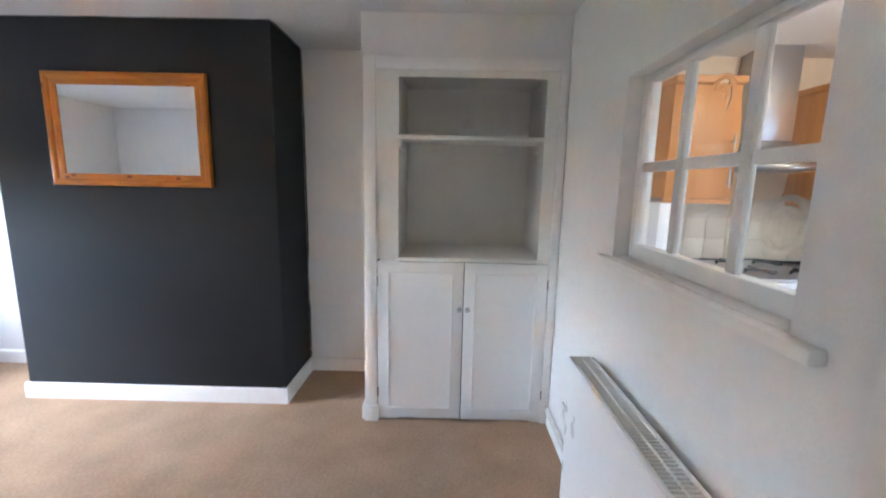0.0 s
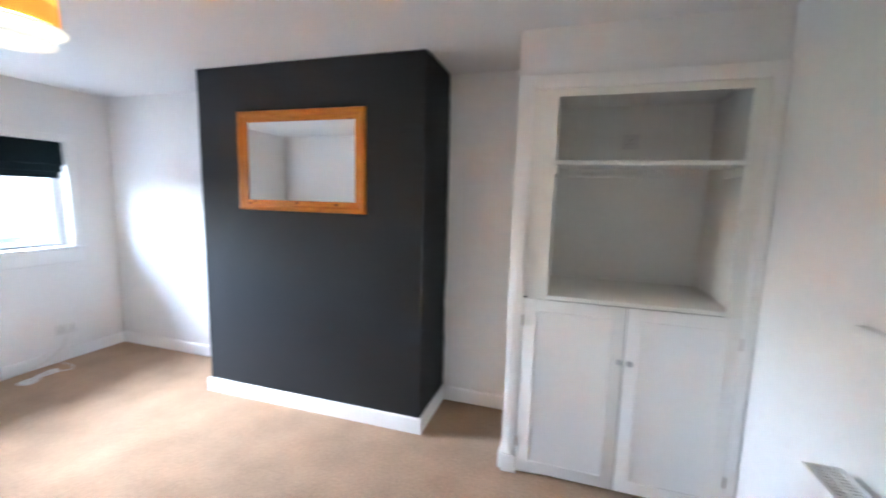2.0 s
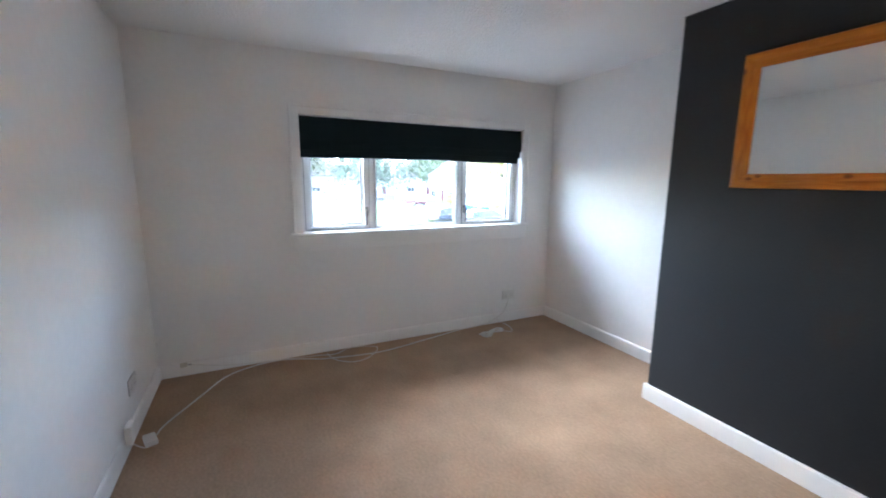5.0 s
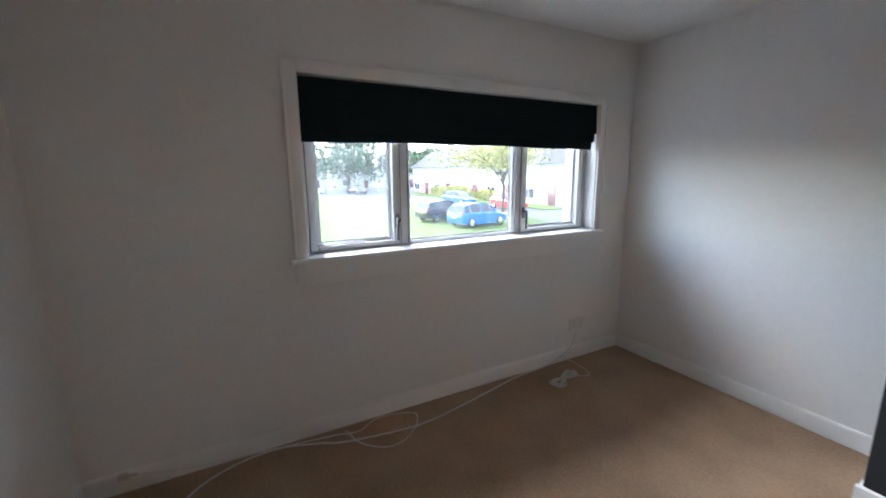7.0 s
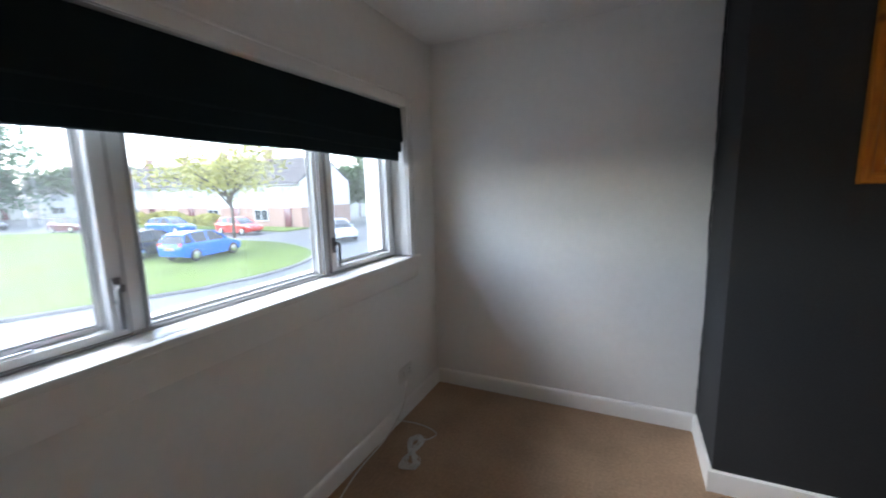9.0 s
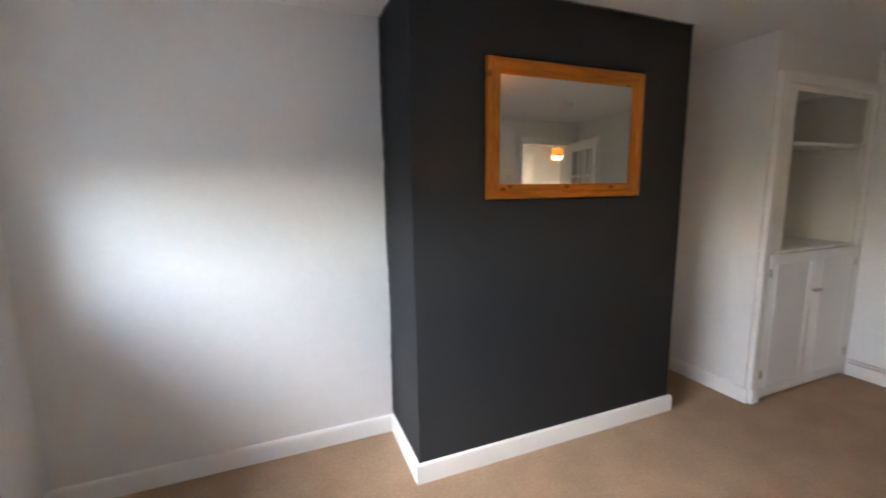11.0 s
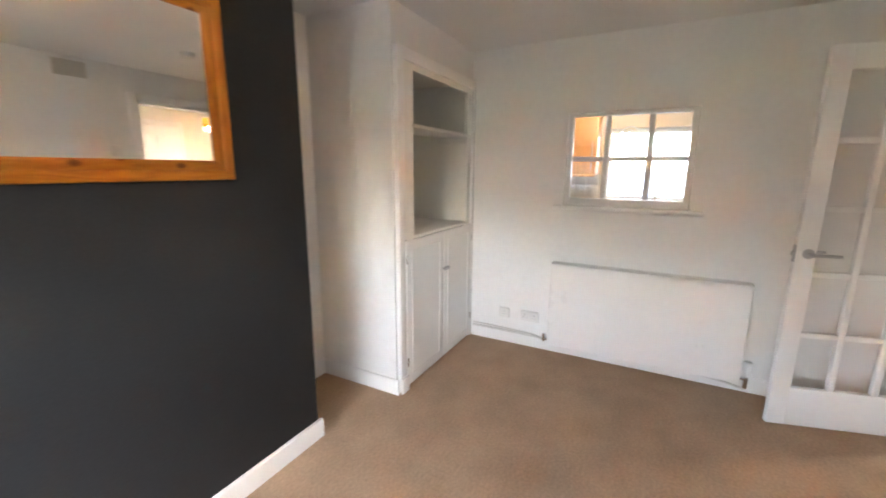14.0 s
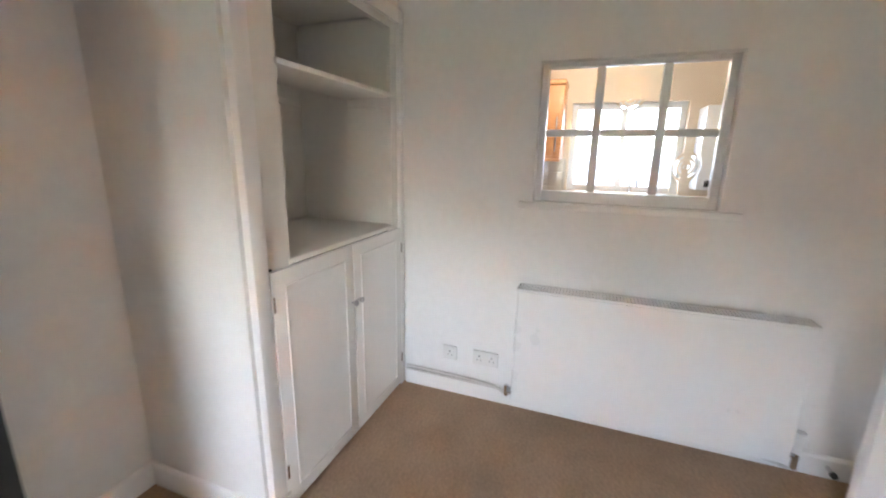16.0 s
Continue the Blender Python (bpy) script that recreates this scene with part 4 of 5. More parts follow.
part("cable", tube([(-2.985, 3.30, 0.10), (-2.978, 3.35, 0.03), (-2.892, 3.392, 0.006), (-2.791, 3.379, 0.006), (-2.729, 3.341, 0.006), (-2.752, 3.281, 0.008)] + loops, 0.0027), CABLE, hank)
part("tie", tube([waist + side * (0.017 * math.cos(a)) + Vector((0, 0, 0.013 + 0.015 * math.sin(a))) for a in (0, 0.8, 1.6, 2.4, 3.2, 4.0, 4.8, 5.6, 6.3)], 0.004), CABLE, hank, "turn of cable round the middle")

# ---- kitchen beyond the hatch ----
KW, KE, KN, KS = EAST + 0.12, 4.32, 3.94, 0.70
KITCHEN_WALL = surface("cream_kitchen_paint", (0.76, 0.64, 0.49), 0.6, vary=0.02, bump=0.08, bump_scale=240)
WORKTOP = surface("grey_speckled_worktop", (0.27, 0.26, 0.25), 0.25, vary=0.35, grain=420, patch=8)
TILE = surface("cream_glazed_tile", (0.66, 0.60, 0.50), 0.38, vary=0.05, random_tint=0.05)
GROUT = surface("pale_grout", (0.60, 0.55, 0.47), 0.9)
VINYL = surface("pale_kitchen_vinyl", (0.38, 0.33, 0.27), 0.4, vary=0.1)
ENAMEL = surface("white_enamel", (0.80, 0.80, 0.80), 0.22, vary=0.01, coat=0.3)
BLACK = surface("black_enamel", (0.012, 0.012, 0.013), 0.25)
structure("floor_kitchen", boxes(((KW - 0.06, KS - 0.1, -0.25), (KE + 0.25, KN + 0.1, -0.001))), VINYL, "pale kitchen vinyl")
structure("ceiling_kitchen", boxes(((KW - 0.06, KS - 0.1, TOP), (KE + 0.25, KN + 0.1, TOP + 0.25))), CEILING, "white kitchen ceiling")
structure("wall_kitchen_north", boxes(((KW - 0.06, KN, 0), (KE + 0.25, KN + 0.2, TOP))), KITCHEN_WALL, "cream kitchen wall")
structure("wall_kitchen_south", boxes(((KW, KS - 0.1, 0), (KE + 0.25, KS, TOP))), KITCHEN_WALL, "cream kitchen wall")
KWA, KWB, KWL, KWH = 1.56, 2.60, 1.03, 1.90
structure("wall_kitchen_east", boxes(((KE, KS, 0), (KE + 0.25, KWA, TOP)), ((KE, KWB, 0), (KE + 0.25, KN, TOP)), ((KE, KWA, 0), (KE + 0.25, KWB, KWL)), ((KE, KWA, KWH), (KE + 0.25, KWB, TOP))), KITCHEN_WALL, "cream kitchen wall with a window")
kwin = thing("window_3", (0, 0, 0), "white kitchen casement window over the sink", "window", kind="structure")
KX = KE + 0.09
part("window_frame", boxes(((KX, KWA, KWL), (KX + 0.06, KWA + 0.06, KWH)), ((KX, KWB - 0.06, KWL), (KX + 0.06, KWB, KWH)), ((KX, KWA + 0.06, KWL), (KX + 0.06, KWB - 0.06, KWL + 0.06)),
    ((KX, KWA + 0.06, KWH - 0.06), (KX + 0.06, KWB - 0.06, KWH)), ((KX, 2.07, KWL + 0.06), (KX + 0.06, 2.13, KWH - 0.06)), bevel=0.005), UPVC, kwin)
part("window_sill", boxes(((KE - 0.02, KWA - 0.02, KWL - 0.025), (KX, KWB + 0.02, KWL - 0.001)), bevel=0.005), GLOSS, kwin)
for a, b in ((KWA + 0.06, 2.07), (2.13, KWB - 0.06)):
    pane = part("pane", boxes(((KX + 0.025, a, KWL + 0.06), (KX + 0.031, b, KWH - 0.06))), GLASS, kwin)
    pane.visible_shadow = False


def kitchen_door(parent, lo, hi, axis, out, handle_at):
    """A flat veneered door with a frame edge and a bar handle. axis: the way it runs; out: the way it faces."""
    ob = part("door", boxes((lo, hi), bevel=0.004), BEECH, parent)
    h = Vector(handle_at)
    o = Vector(out)
    part("handle", rods((h + o * 0.03 + Vector((0, 0, -0.16)), h + o * 0.03 + Vector((0, 0, 0.16)), 0.006), (h + Vector((0, 0, -0.12)), h + o * 0.03 + Vector((0, 0, -0.12)), 0.004), (h + Vector((0, 0, 0.12)), h + o * 0.03 + Vector((0, 0, 0.12)), 0.004)), STEEL, ob, "brushed steel bar handle")


def wall_unit(x0, x1, y0, y1, face, split=1, handle_end=1):
    unit = thing("wall_cabinet", (0, 0, 0), "orange beech kitchen wall cabinet with bar handles", "cabinet", "kitchen wall cabinets")
    z0, z1 = 1.352, 2.03
    part("body", boxes(((x0, y0, z0), (x1, y1, z1)), bevel=0.003), BEECH, unit)
    if face == "y":
        w = (x1 - x0) / split
        for k in range(split):
            a = x0 + w * k + 0.002
            kitchen_door(unit, (a, y0 - 0.02, z0 + 0.003), (a + w - 0.004, y0 - 0.001, z1 - 0.003), "x", (0, -1, 0), (a + (w - 0.05 if handle_end > 0 else 0.05), y0 - 0.02, 1.58))
        part("cornice", boxes(((x0 - 0.01, y0 - 0.05, z1), (x1 + 0.01, y1, z1 + 0.045)), bevel=0.01), BEECH_FLAT, unit)
        part("light_rail", boxes(((x0, y0 - 0.022, z0 - 0.03), (x1, y0 - 0.004, z0 - 0.001)), bevel=0.005), BEECH_FLAT, unit)
    else:
        w = (y1 - y0) / split
        for k in range(split):
            a = y0 + w * k + 0.002
            kitchen_door(unit, (x0 - 0.02, a, z0 + 0.003), (x0 - 0.001, a + w - 0.004, z1 - 0.003), "y", (-1, 0, 0), (x0 - 0.02, a + (0.05 if handle_end < 0 else w - 0.05), 1.58))
        part("cornice", boxes(((x0 - 0.05, y0 - 0.01, z1), (x1, y1, z1 + 0.045)), bevel=0.01), BEECH_FLAT, unit)
        part("light_rail", boxes(((x0 - 0.022, y0, z0 - 0.03), (x0 - 0.004, y1, z0 - 0.001)), bevel=0.005), BEECH_FLAT, unit)
    return unit


wall_unit(2.60, 3.02, 3.64, KN, "y", 1, 1)
wall_unit(3.60, 4.0, 3.64, KN, "y", 1, -1)
wall_unit(4.02, KE, 2.66, 3.60, "x", 2, -1)


def base_unit(x0, x1, y0, y1, face, label="orange beech kitchen base cabinet under the worktop"):
    unit = thing("base_cabinet", (0, 0, 0), label, "cabinet", "kitchen base cabinets")
    part("body", boxes(((x0, y0, 0.12), (x1, y1, 0.87)), bevel=0.002), BEECH, unit)
    if face == "y":
        kitchen_door(unit, (x0 + 0.002, y0 - 0.02, 0.13), (x1 - 0.002, y0 - 0.001, 0.865), "x", (0, -1, 0), (x1 - 0.05, y0 - 0.02, 0.66))
        part("plinth", boxes(((x0, y0 + 0.04, 0), (x1, y0 + 0.055, 0.12))), BEECH_FLAT, unit)
    else:
        kitchen_door(unit, (x0 - 0.02, y0 + 0.002, 0.13), (x0 - 0.001, y1 - 0.002, 0.865), "y", (-1, 0, 0), (x0 - 0.02, y1 - 0.05, 0.66))
        part("plinth", boxes(((x0 + 0.04, y0, 0), (x0 + 0.055, y1, 0.12))), BEECH_FLAT, unit)


base_unit(2.52, 3.02, 3.37, KN, "y")
base_unit(3.56, 3.75, 3.37, KN, "y")
for k in range(4):
    base_unit(3.76, KE, 0.95 + 0.6 * k, 0.95 + 0.6 * (k + 1), "x")
solid("kitchen_worktop", boxes(((2.50, 3.335, 0.87), (3.025, KN, 0.908)), bevel=0.006), WORKTOP, "grey speckled worktop beside the cooker", "worktop")
solid("kitchen_worktop", boxes(((3.555, 3.335, 0.8701), (KE, KN, 0.908)), ((3.72, 0.9, 0.8701), (KE, 3.335, 0.908)), bevel=0.004), WORKTOP, "grey speckled worktop below the kitchen window", "worktop")
solid("end_panel", boxes(((2.415, 3.30, 0.0), (2.475, KN, 1.33)), bevel=0.004), ENAMEL, "tall white end panel beside the base cabinets", "panel")

cooker = thing("cooker", (3.03, 3.33, 0), "white cooker with black knobs between the worktops", "cooker")
part("body", boxes(((0, 0.01, 0.02), (0.52, 0.60, 0.905)), bevel=0.006), ENAMEL, cooker)
part("hob", boxes(((0.0, -0.005, 0.905), (0.52, 0.60, 0.918)), bevel=0.004), STEEL, cooker, "steel hob top")
for x, y in ((0.13, 0.15), (0.39, 0.15), (0.13, 0.43), (0.39, 0.43)):
    part("pan_support", boxes(((x - 0.09, y - 0.006, 0.93), (x + 0.09, y + 0.006, 0.942)), ((x - 0.006, y - 0.09, 0.93), (x + 0.006, y + 0.09, 0.942)), ((x - 0.09, y - 0.006, 0.918), (x - 0.08, y + 0.006, 0.93)), ((x + 0.08, y - 0.006, 0.918), (x + 0.09, y + 0.006, 0.93))), BLACK, cooker)
control = part("control_panel", boxes(((0.0, -0.03, 0.80), (0.52, 0.009, 0.903)), bevel=0.008), ENAMEL, cooker)
for x in (0.09, 0.15, 0.21, 0.36, 0.41, 0.46):
    part("knob", lathe([(0, 0), (0.019, 0), (0.017, 0.02), (0, 0.021)], 20, Matrix.Translation((x, -0.03, 0.855)) @ pose(0, 0, 0, 90)), BLACK, control, "black knob")
oven = part("oven_door", boxes(((0.01, -0.022, 0.30), (0.51, 0.009, 0.785)), bevel=0.006), BLACK, cooker, "black glass oven door")
part("handle", rods(((0.04, -0.055, 0.755), (0.48, -0.055, 0.755), 0.010), ((0.06, -0.055, 0.755), (0.06, -0.02, 0.755), 0.007), ((0.46, -0.055, 0.755), (0.46, -0.02, 0.755), 0.007)), STEEL, oven, "steel bar handle")

hood = thing("cooker_hood", (3.29, KN, 1.53), "grey steel chimney cooker hood", "cooker hood")
bm = bmesh.new()
low = [bm.verts.new(p) for p in ((-0.27, -0.46, 0), (0.27, -0.46, 0), (0.27, 0, 0), (-0.27, 0, 0))]
lip = [bm.verts.new(p) for p in ((-0.27, -0.46, 0.035), (0.27, -0.46, 0.035), (0.27, 0, 0.035), (-0.27, 0, 0.035))]
top = [bm.verts.new(p) for p in ((-0.11, -0.24, 0.19), (0.11, -0.24, 0.19), (0.11, 0, 0.19), (-0.11, 0, 0.19))]
for p, q in ((low, lip), (lip, top)):
    for k in range(4):
        bm.faces.new((p[k], p[(k + 1) % 4], q[(k + 1) % 4], q[k]))
bm.faces.new(low[::-1]), bm.faces.new(top)
part("canopy", bm, STEEL, hood)
part("chimney", boxes(((-0.11, -0.24, 0.191), (0.11, -0.001, TOP - 1.53)), bevel=0.003), STEEL, hood)

boiler = thing("boiler", (KE - 0.30, 1.06, 1.10), "white wall-hung boiler beside the kitchen window", "boiler")
part("case", boxes(((0, 0, 0), (0.30, 0.42, 0.72)), bevel=0.012), ENAMEL, boiler)
part("control_strip", boxes(((-0.004, 0.06, 0.03), (0.0, 0.36, 0.09)), bevel=0.001), BLACK, boiler)
sink = thing("kitchen_sink", (4.0, 2.05, 0.908), "steel kitchen sink with a swan-neck tap", "sink")
part("rim", boxes(((-0.22, -0.45, 0.0), (0.22, -0.42, 0.008)), ((-0.22, 0.42, 0), (0.22, 0.45, 0.008)), ((-0.22, -0.42, 0), (-0.19, 0.42, 0.008)), ((0.10, -0.42, 0), (0.22, 0.42, 0.008)), bevel=0.002), STEEL, sink)
part("bowl", boxes(((-0.19, -0.42, 0.0005), (0.10, 0.42, 0.003))), STEEL, sink)
part("tap", tube([(0.14, -0.05, 0.008), (0.14, -0.05, 0.15), (0.135, -0.05, 0.22), (0.10, -0.06, 0.27), (0.04, -0.075, 0.28), (-0.02, -0.09, 0.25), (-0.035, -0.095, 0.20)], 0.011, 12), CHROME, sink, "chrome swan-neck tap")
part("tap_lever", rods(((0.14, -0.05, 0.09), (0.12, -0.13, 0.12), 0.006)), CHROME, sink)
lamp = thing("kitchen_ceiling_light", (3.3, 2.5, TOP), "lit round glass ceiling light in the kitchen", "ceiling light")
part("base", lathe([(0, 0), (0.12, 0), (0.12, -0.02), (0, -0.02)], 32), ENAMEL, lamp)
part("glass_dome", lathe([(0.14, -0.02), (0.13, -0.05), (0.09, -0.075), (0, -0.085)], 32), SHADE_LOW, lamp, "opal glass dome")

# wall tiles
structure("splashback_north", boxes(((2.48, KN - 0.004, 0.908), (KE, KN, 1.352))), GROUT, "grouted tile bed")
structure("splashback_east", boxes(((KE - 0.004, KWB + 0.02, 0.908), (KE, KN - 0.004, 1.352))), GROUT, "grouted tile bed")
tile_n = mesh_of("tile", boxes(((-0.073, -0.010, -0.0700), (0.073, 0, 0.0700)), bevel=0.003), TILE)
tile_e = mesh_of("tile", boxes(((-0.010, -0.073, -0.0700), (0, 0.073, 0.0700)), bevel=0.003), TILE)
bed_n, bed_e = bpy.data.objects["splashback_north"], bpy.data.objects["splashback_east"]
for row in range(3):
    z = 0.996 + 0.143 * row
    for k in range(12):
        ob = new("tile", tile_n)
        ob.location, ob.parent = (2.56 + 0.149 * k, KN - 0.004, z), bed_n
    for k in range(8):
        ob = new("tile", tile_e)
        ob.location, ob.parent = (KE - 0.004, 2.72 + 0.149 * k, z), bed_e
solid("worktop_upstand", boxes(((2.50, KN - 0.026, 0.9085), (KE - 0.03, KN - 0.0145, 0.924)), bevel=0.002), BLACK, "thin black upstand along the back of the worktop", "upstand")

# ---- hall beyond the doorway ----
HALL_WALL = surface("cream_hall_paint", (0.80, 0.76, 0.70), 0.6, vary=0.02, bump=0.08, bump_scale=240)
structure("floor_hall", boxes(((0.2, -1.6, -0.25), (3.3, SOUTH - 0.12, 0.0))), CARPET, "beige hall carpet")
structure("ceiling_hall", boxes(((0.2, -1.6, TOP), (3.3, SOUTH - 0.12, TOP + 0.25))), CEILING, "white hall ceiling")
structure("wall_hall_south", boxes(((0.2, -1.6, 0), (3.3, -1.5, TOP))), HALL_WALL, "cream hall wall")
structure("wall_hall_west", boxes(((0.2, -1.5, 0), (0.3, SOUTH - 0.12, TOP))), HALL_WALL, "cream hall wall")
structure("wall_hall_east", boxes(((3.2, -1.5, 0), (3.3, SOUTH - 0.12, TOP))), HALL_WALL, "cream hall wall")
structure("wall_hall_north", boxes(((EAST + 0.12, SOUTH - 0.12, 0), (3.3, SOUTH - 0.0, TOP))), HALL_WALL, "cream hall wall")
hall_door = thing("door_2", (0, 0, 0), "white panelled hall door, closed", "door", kind="structure")
leaf = part("leaf", boxes(((1.75, -1.5, 0.01), (2.51, -1.465, 1.98)), bevel=0.003), GLOSS, hall_door)
for x0, x1 in ((1.84, 2.09), (2.17, 2.42)):
    for z0, z1 in ((0.2, 0.85), (1.0, 1.85)):
        part("panel", boxes(((x0, -1.4651, z0), (x1, -1.457, z1)), bevel=0.006), GLOSS, leaf)
part("handle", rods(((2.45, -1.465, 1.0), (2.45, -1.42, 1.0), 0.008), ((2.45, -1.42, 1.0), (2.34, -1.42, 1.0), 0.008)), STEEL, leaf)
part("architrave", boxes(((1.68, -1.5, 0), (1.75, -1.482, 2.06)), ((2.51, -1.5, 0), (2.58, -1.482, 2.06)), ((1.75, -1.5, 1.98), (2.51, -1.4825, 2.0595)), bevel=0.004), GLOSS, hall_door)
pendant((2.37, -0.5, 1.875), "hall_pendant_lamp", "lit pendant lamp with an orange drum shade in the hall", 0.66, 2.265 - 1.875 - 0.255 * 0.66, False)

# ---- outdoors, one storey below ----
GROUND = -2.10
GRASS = surface("mown_grass", (0.105, 0.150, 0.030), 0.9, vary=0.30, grain=30, patch=0.35, bump=0.8, bump_scale=60, spec=0.2)
ASPHALT = surface("damp_asphalt", (0.085, 0.09, 0.097), 0.55, vary=0.15, grain=60, patch=0.3, bump=0.2, bump_scale=120)
KERB = surface("concrete_kerb", (0.20, 0.19, 0.18), 0.85, vary=0.15)
RENDER_WHITE = surface("white_roughcast", (0.72, 0.70, 0.66), 0.9, vary=0.06, grain=30, bump=0.4, bump_scale=60)
BRICK = surface("pinkish_brick", (0.38, 0.25, 0.20), 0.9, vary=0.18, grain=12, patch=1.0, bump=0.3, bump_scale=30)
ROOF_TILE = surface("dark_roof_tile", (0.055, 0.048, 0.048), 0.8, vary=0.2, grain=9, bump=0.5, bump_scale=14)
PALE_PANE = surface("pale_window_pane", (0.42, 0.43, 0.43), 0.12, vary=0.2)
DARK_PANE = surface("dark_window_pane", (0.03, 0.035, 0.04), 0.08, vary=0.2)
BARK = surface("tree_bark", (0.09, 0.07, 0.05), 0.95, vary=0.3, grain=20, bump=0.8, bump_scale=30)
LEAF_YELLOW = surface("turning_leaves", (0.42, 0.39, 0.11), 0.7, vary=0.35, grain=3, patch=0.8, spec=0.2)
LEAF_GREEN = surface("green_leaves", (0.10, 0.15, 0.06), 0.7, vary=0.4, grain=3, patch=0.6, spec=0.2)
LEAF_DARK = surface("dark_fir_needles", (0.13, 0.19, 0.12), 0.8, vary=0.4, grain=3, patch=0.6, spec=0.2)
POST = surface("grey_lamp_post", (0.30, 0.31, 0.32), 0.5, vary=0.1)
RUBBER = surface("tyre_rubber", (0.02, 0.02, 0.02), 0.8)
TAIL_RED = surface("red_lamp_lens", (0.45, 0.02, 0.02), 0.15, coat=0.5)
PLATE_YELLOW = surface("yellow_number_plate", (0.70, 0.50, 0.05), 0.4)
CREAM_BAR = surface("dark_bar", (0.03, 0.03, 0.03), 0.5)
def flat(points, z0, z1):
    """A level slab over an outline."""
    bm = bmesh.new()
    low = [bm.verts.new((x, y, z0)) for x, y in points]
    up = [bm.verts.new((x, y, z1)) for x, y in points]
    bm.faces.new(up)
    for k in range(len(points)):
        bm.faces.new((low[k], low[(k + 1) % len(points)], up[(k + 1) % len(points)], up[k]))
    bmesh.ops.recalc_face_normals(bm, faces=bm.faces)
    return bm


def rounded(points, steps=6):
    """Closed smooth outline through the points."""
    out, n = [], len(points)
    for k in range(n):
        p0, p1, p2, p3 = (Vector(points[(k + d) % n]) for d in (-1, 0, 1, 2))
        for s in range(steps):
            t = s / steps
            out.append(0.5 * (2 * p1 + (p2 - p0) * t + (2 * p0 - 5 * p1 + 4 * p2 - p3) * t * t + (3 * p1 - p0 - 3 * p2 + p3) * t ** 3))
    return out


structure("ground", flat([(-2500, -2500), (2500, -2500), (2500, 2500), (-2500, 2500)], GROUND - 1.0, GROUND), ASPHALT, "damp grey asphalt road and distance")
isle = rounded([(-16.7, 9.1), (-15.9, 11.4), (-15.8, 14.0), (-16.5, 16.5), (-18.3, 18.8), (-22.3, 20.8), (-27, 21.2), (-40, 20.0), (-56, 18), (-58, -10), (-44, -26), (-30, -16), (-21, 0)])
mid_x, mid_y = sum(p.x for p in isle) / len(isle), sum(p.y for p in isle) / len(isle)
kerb_line = [p + (p - Vector((mid_x, mid_y))).normalized() * 0.16 for p in isle]
structure("kerb", flat(kerb_line, GROUND - 0.1, GROUND + 0.09), KERB, "grey concrete kerb round the green")
structure("lawn", flat(isle, GROUND - 0.1, GROUND + 0.11), GRASS, "mown green lawn inside the turning circle")
structure("verge", flat([(-70, 27.0), (-29, 27.0), (-29, 30.0), (-70, 30.0)], GROUND - 0.1, GROUND + 0.10), GRASS, "grass verge before the houses")
structure("pavement", flat([(-12.0, -40), (-9.5, -40), (-9.5, 60), (-12.0, 60)], GROUND - 0.1, GROUND + 0.08), KERB, "concrete pavement along the near side of the road")


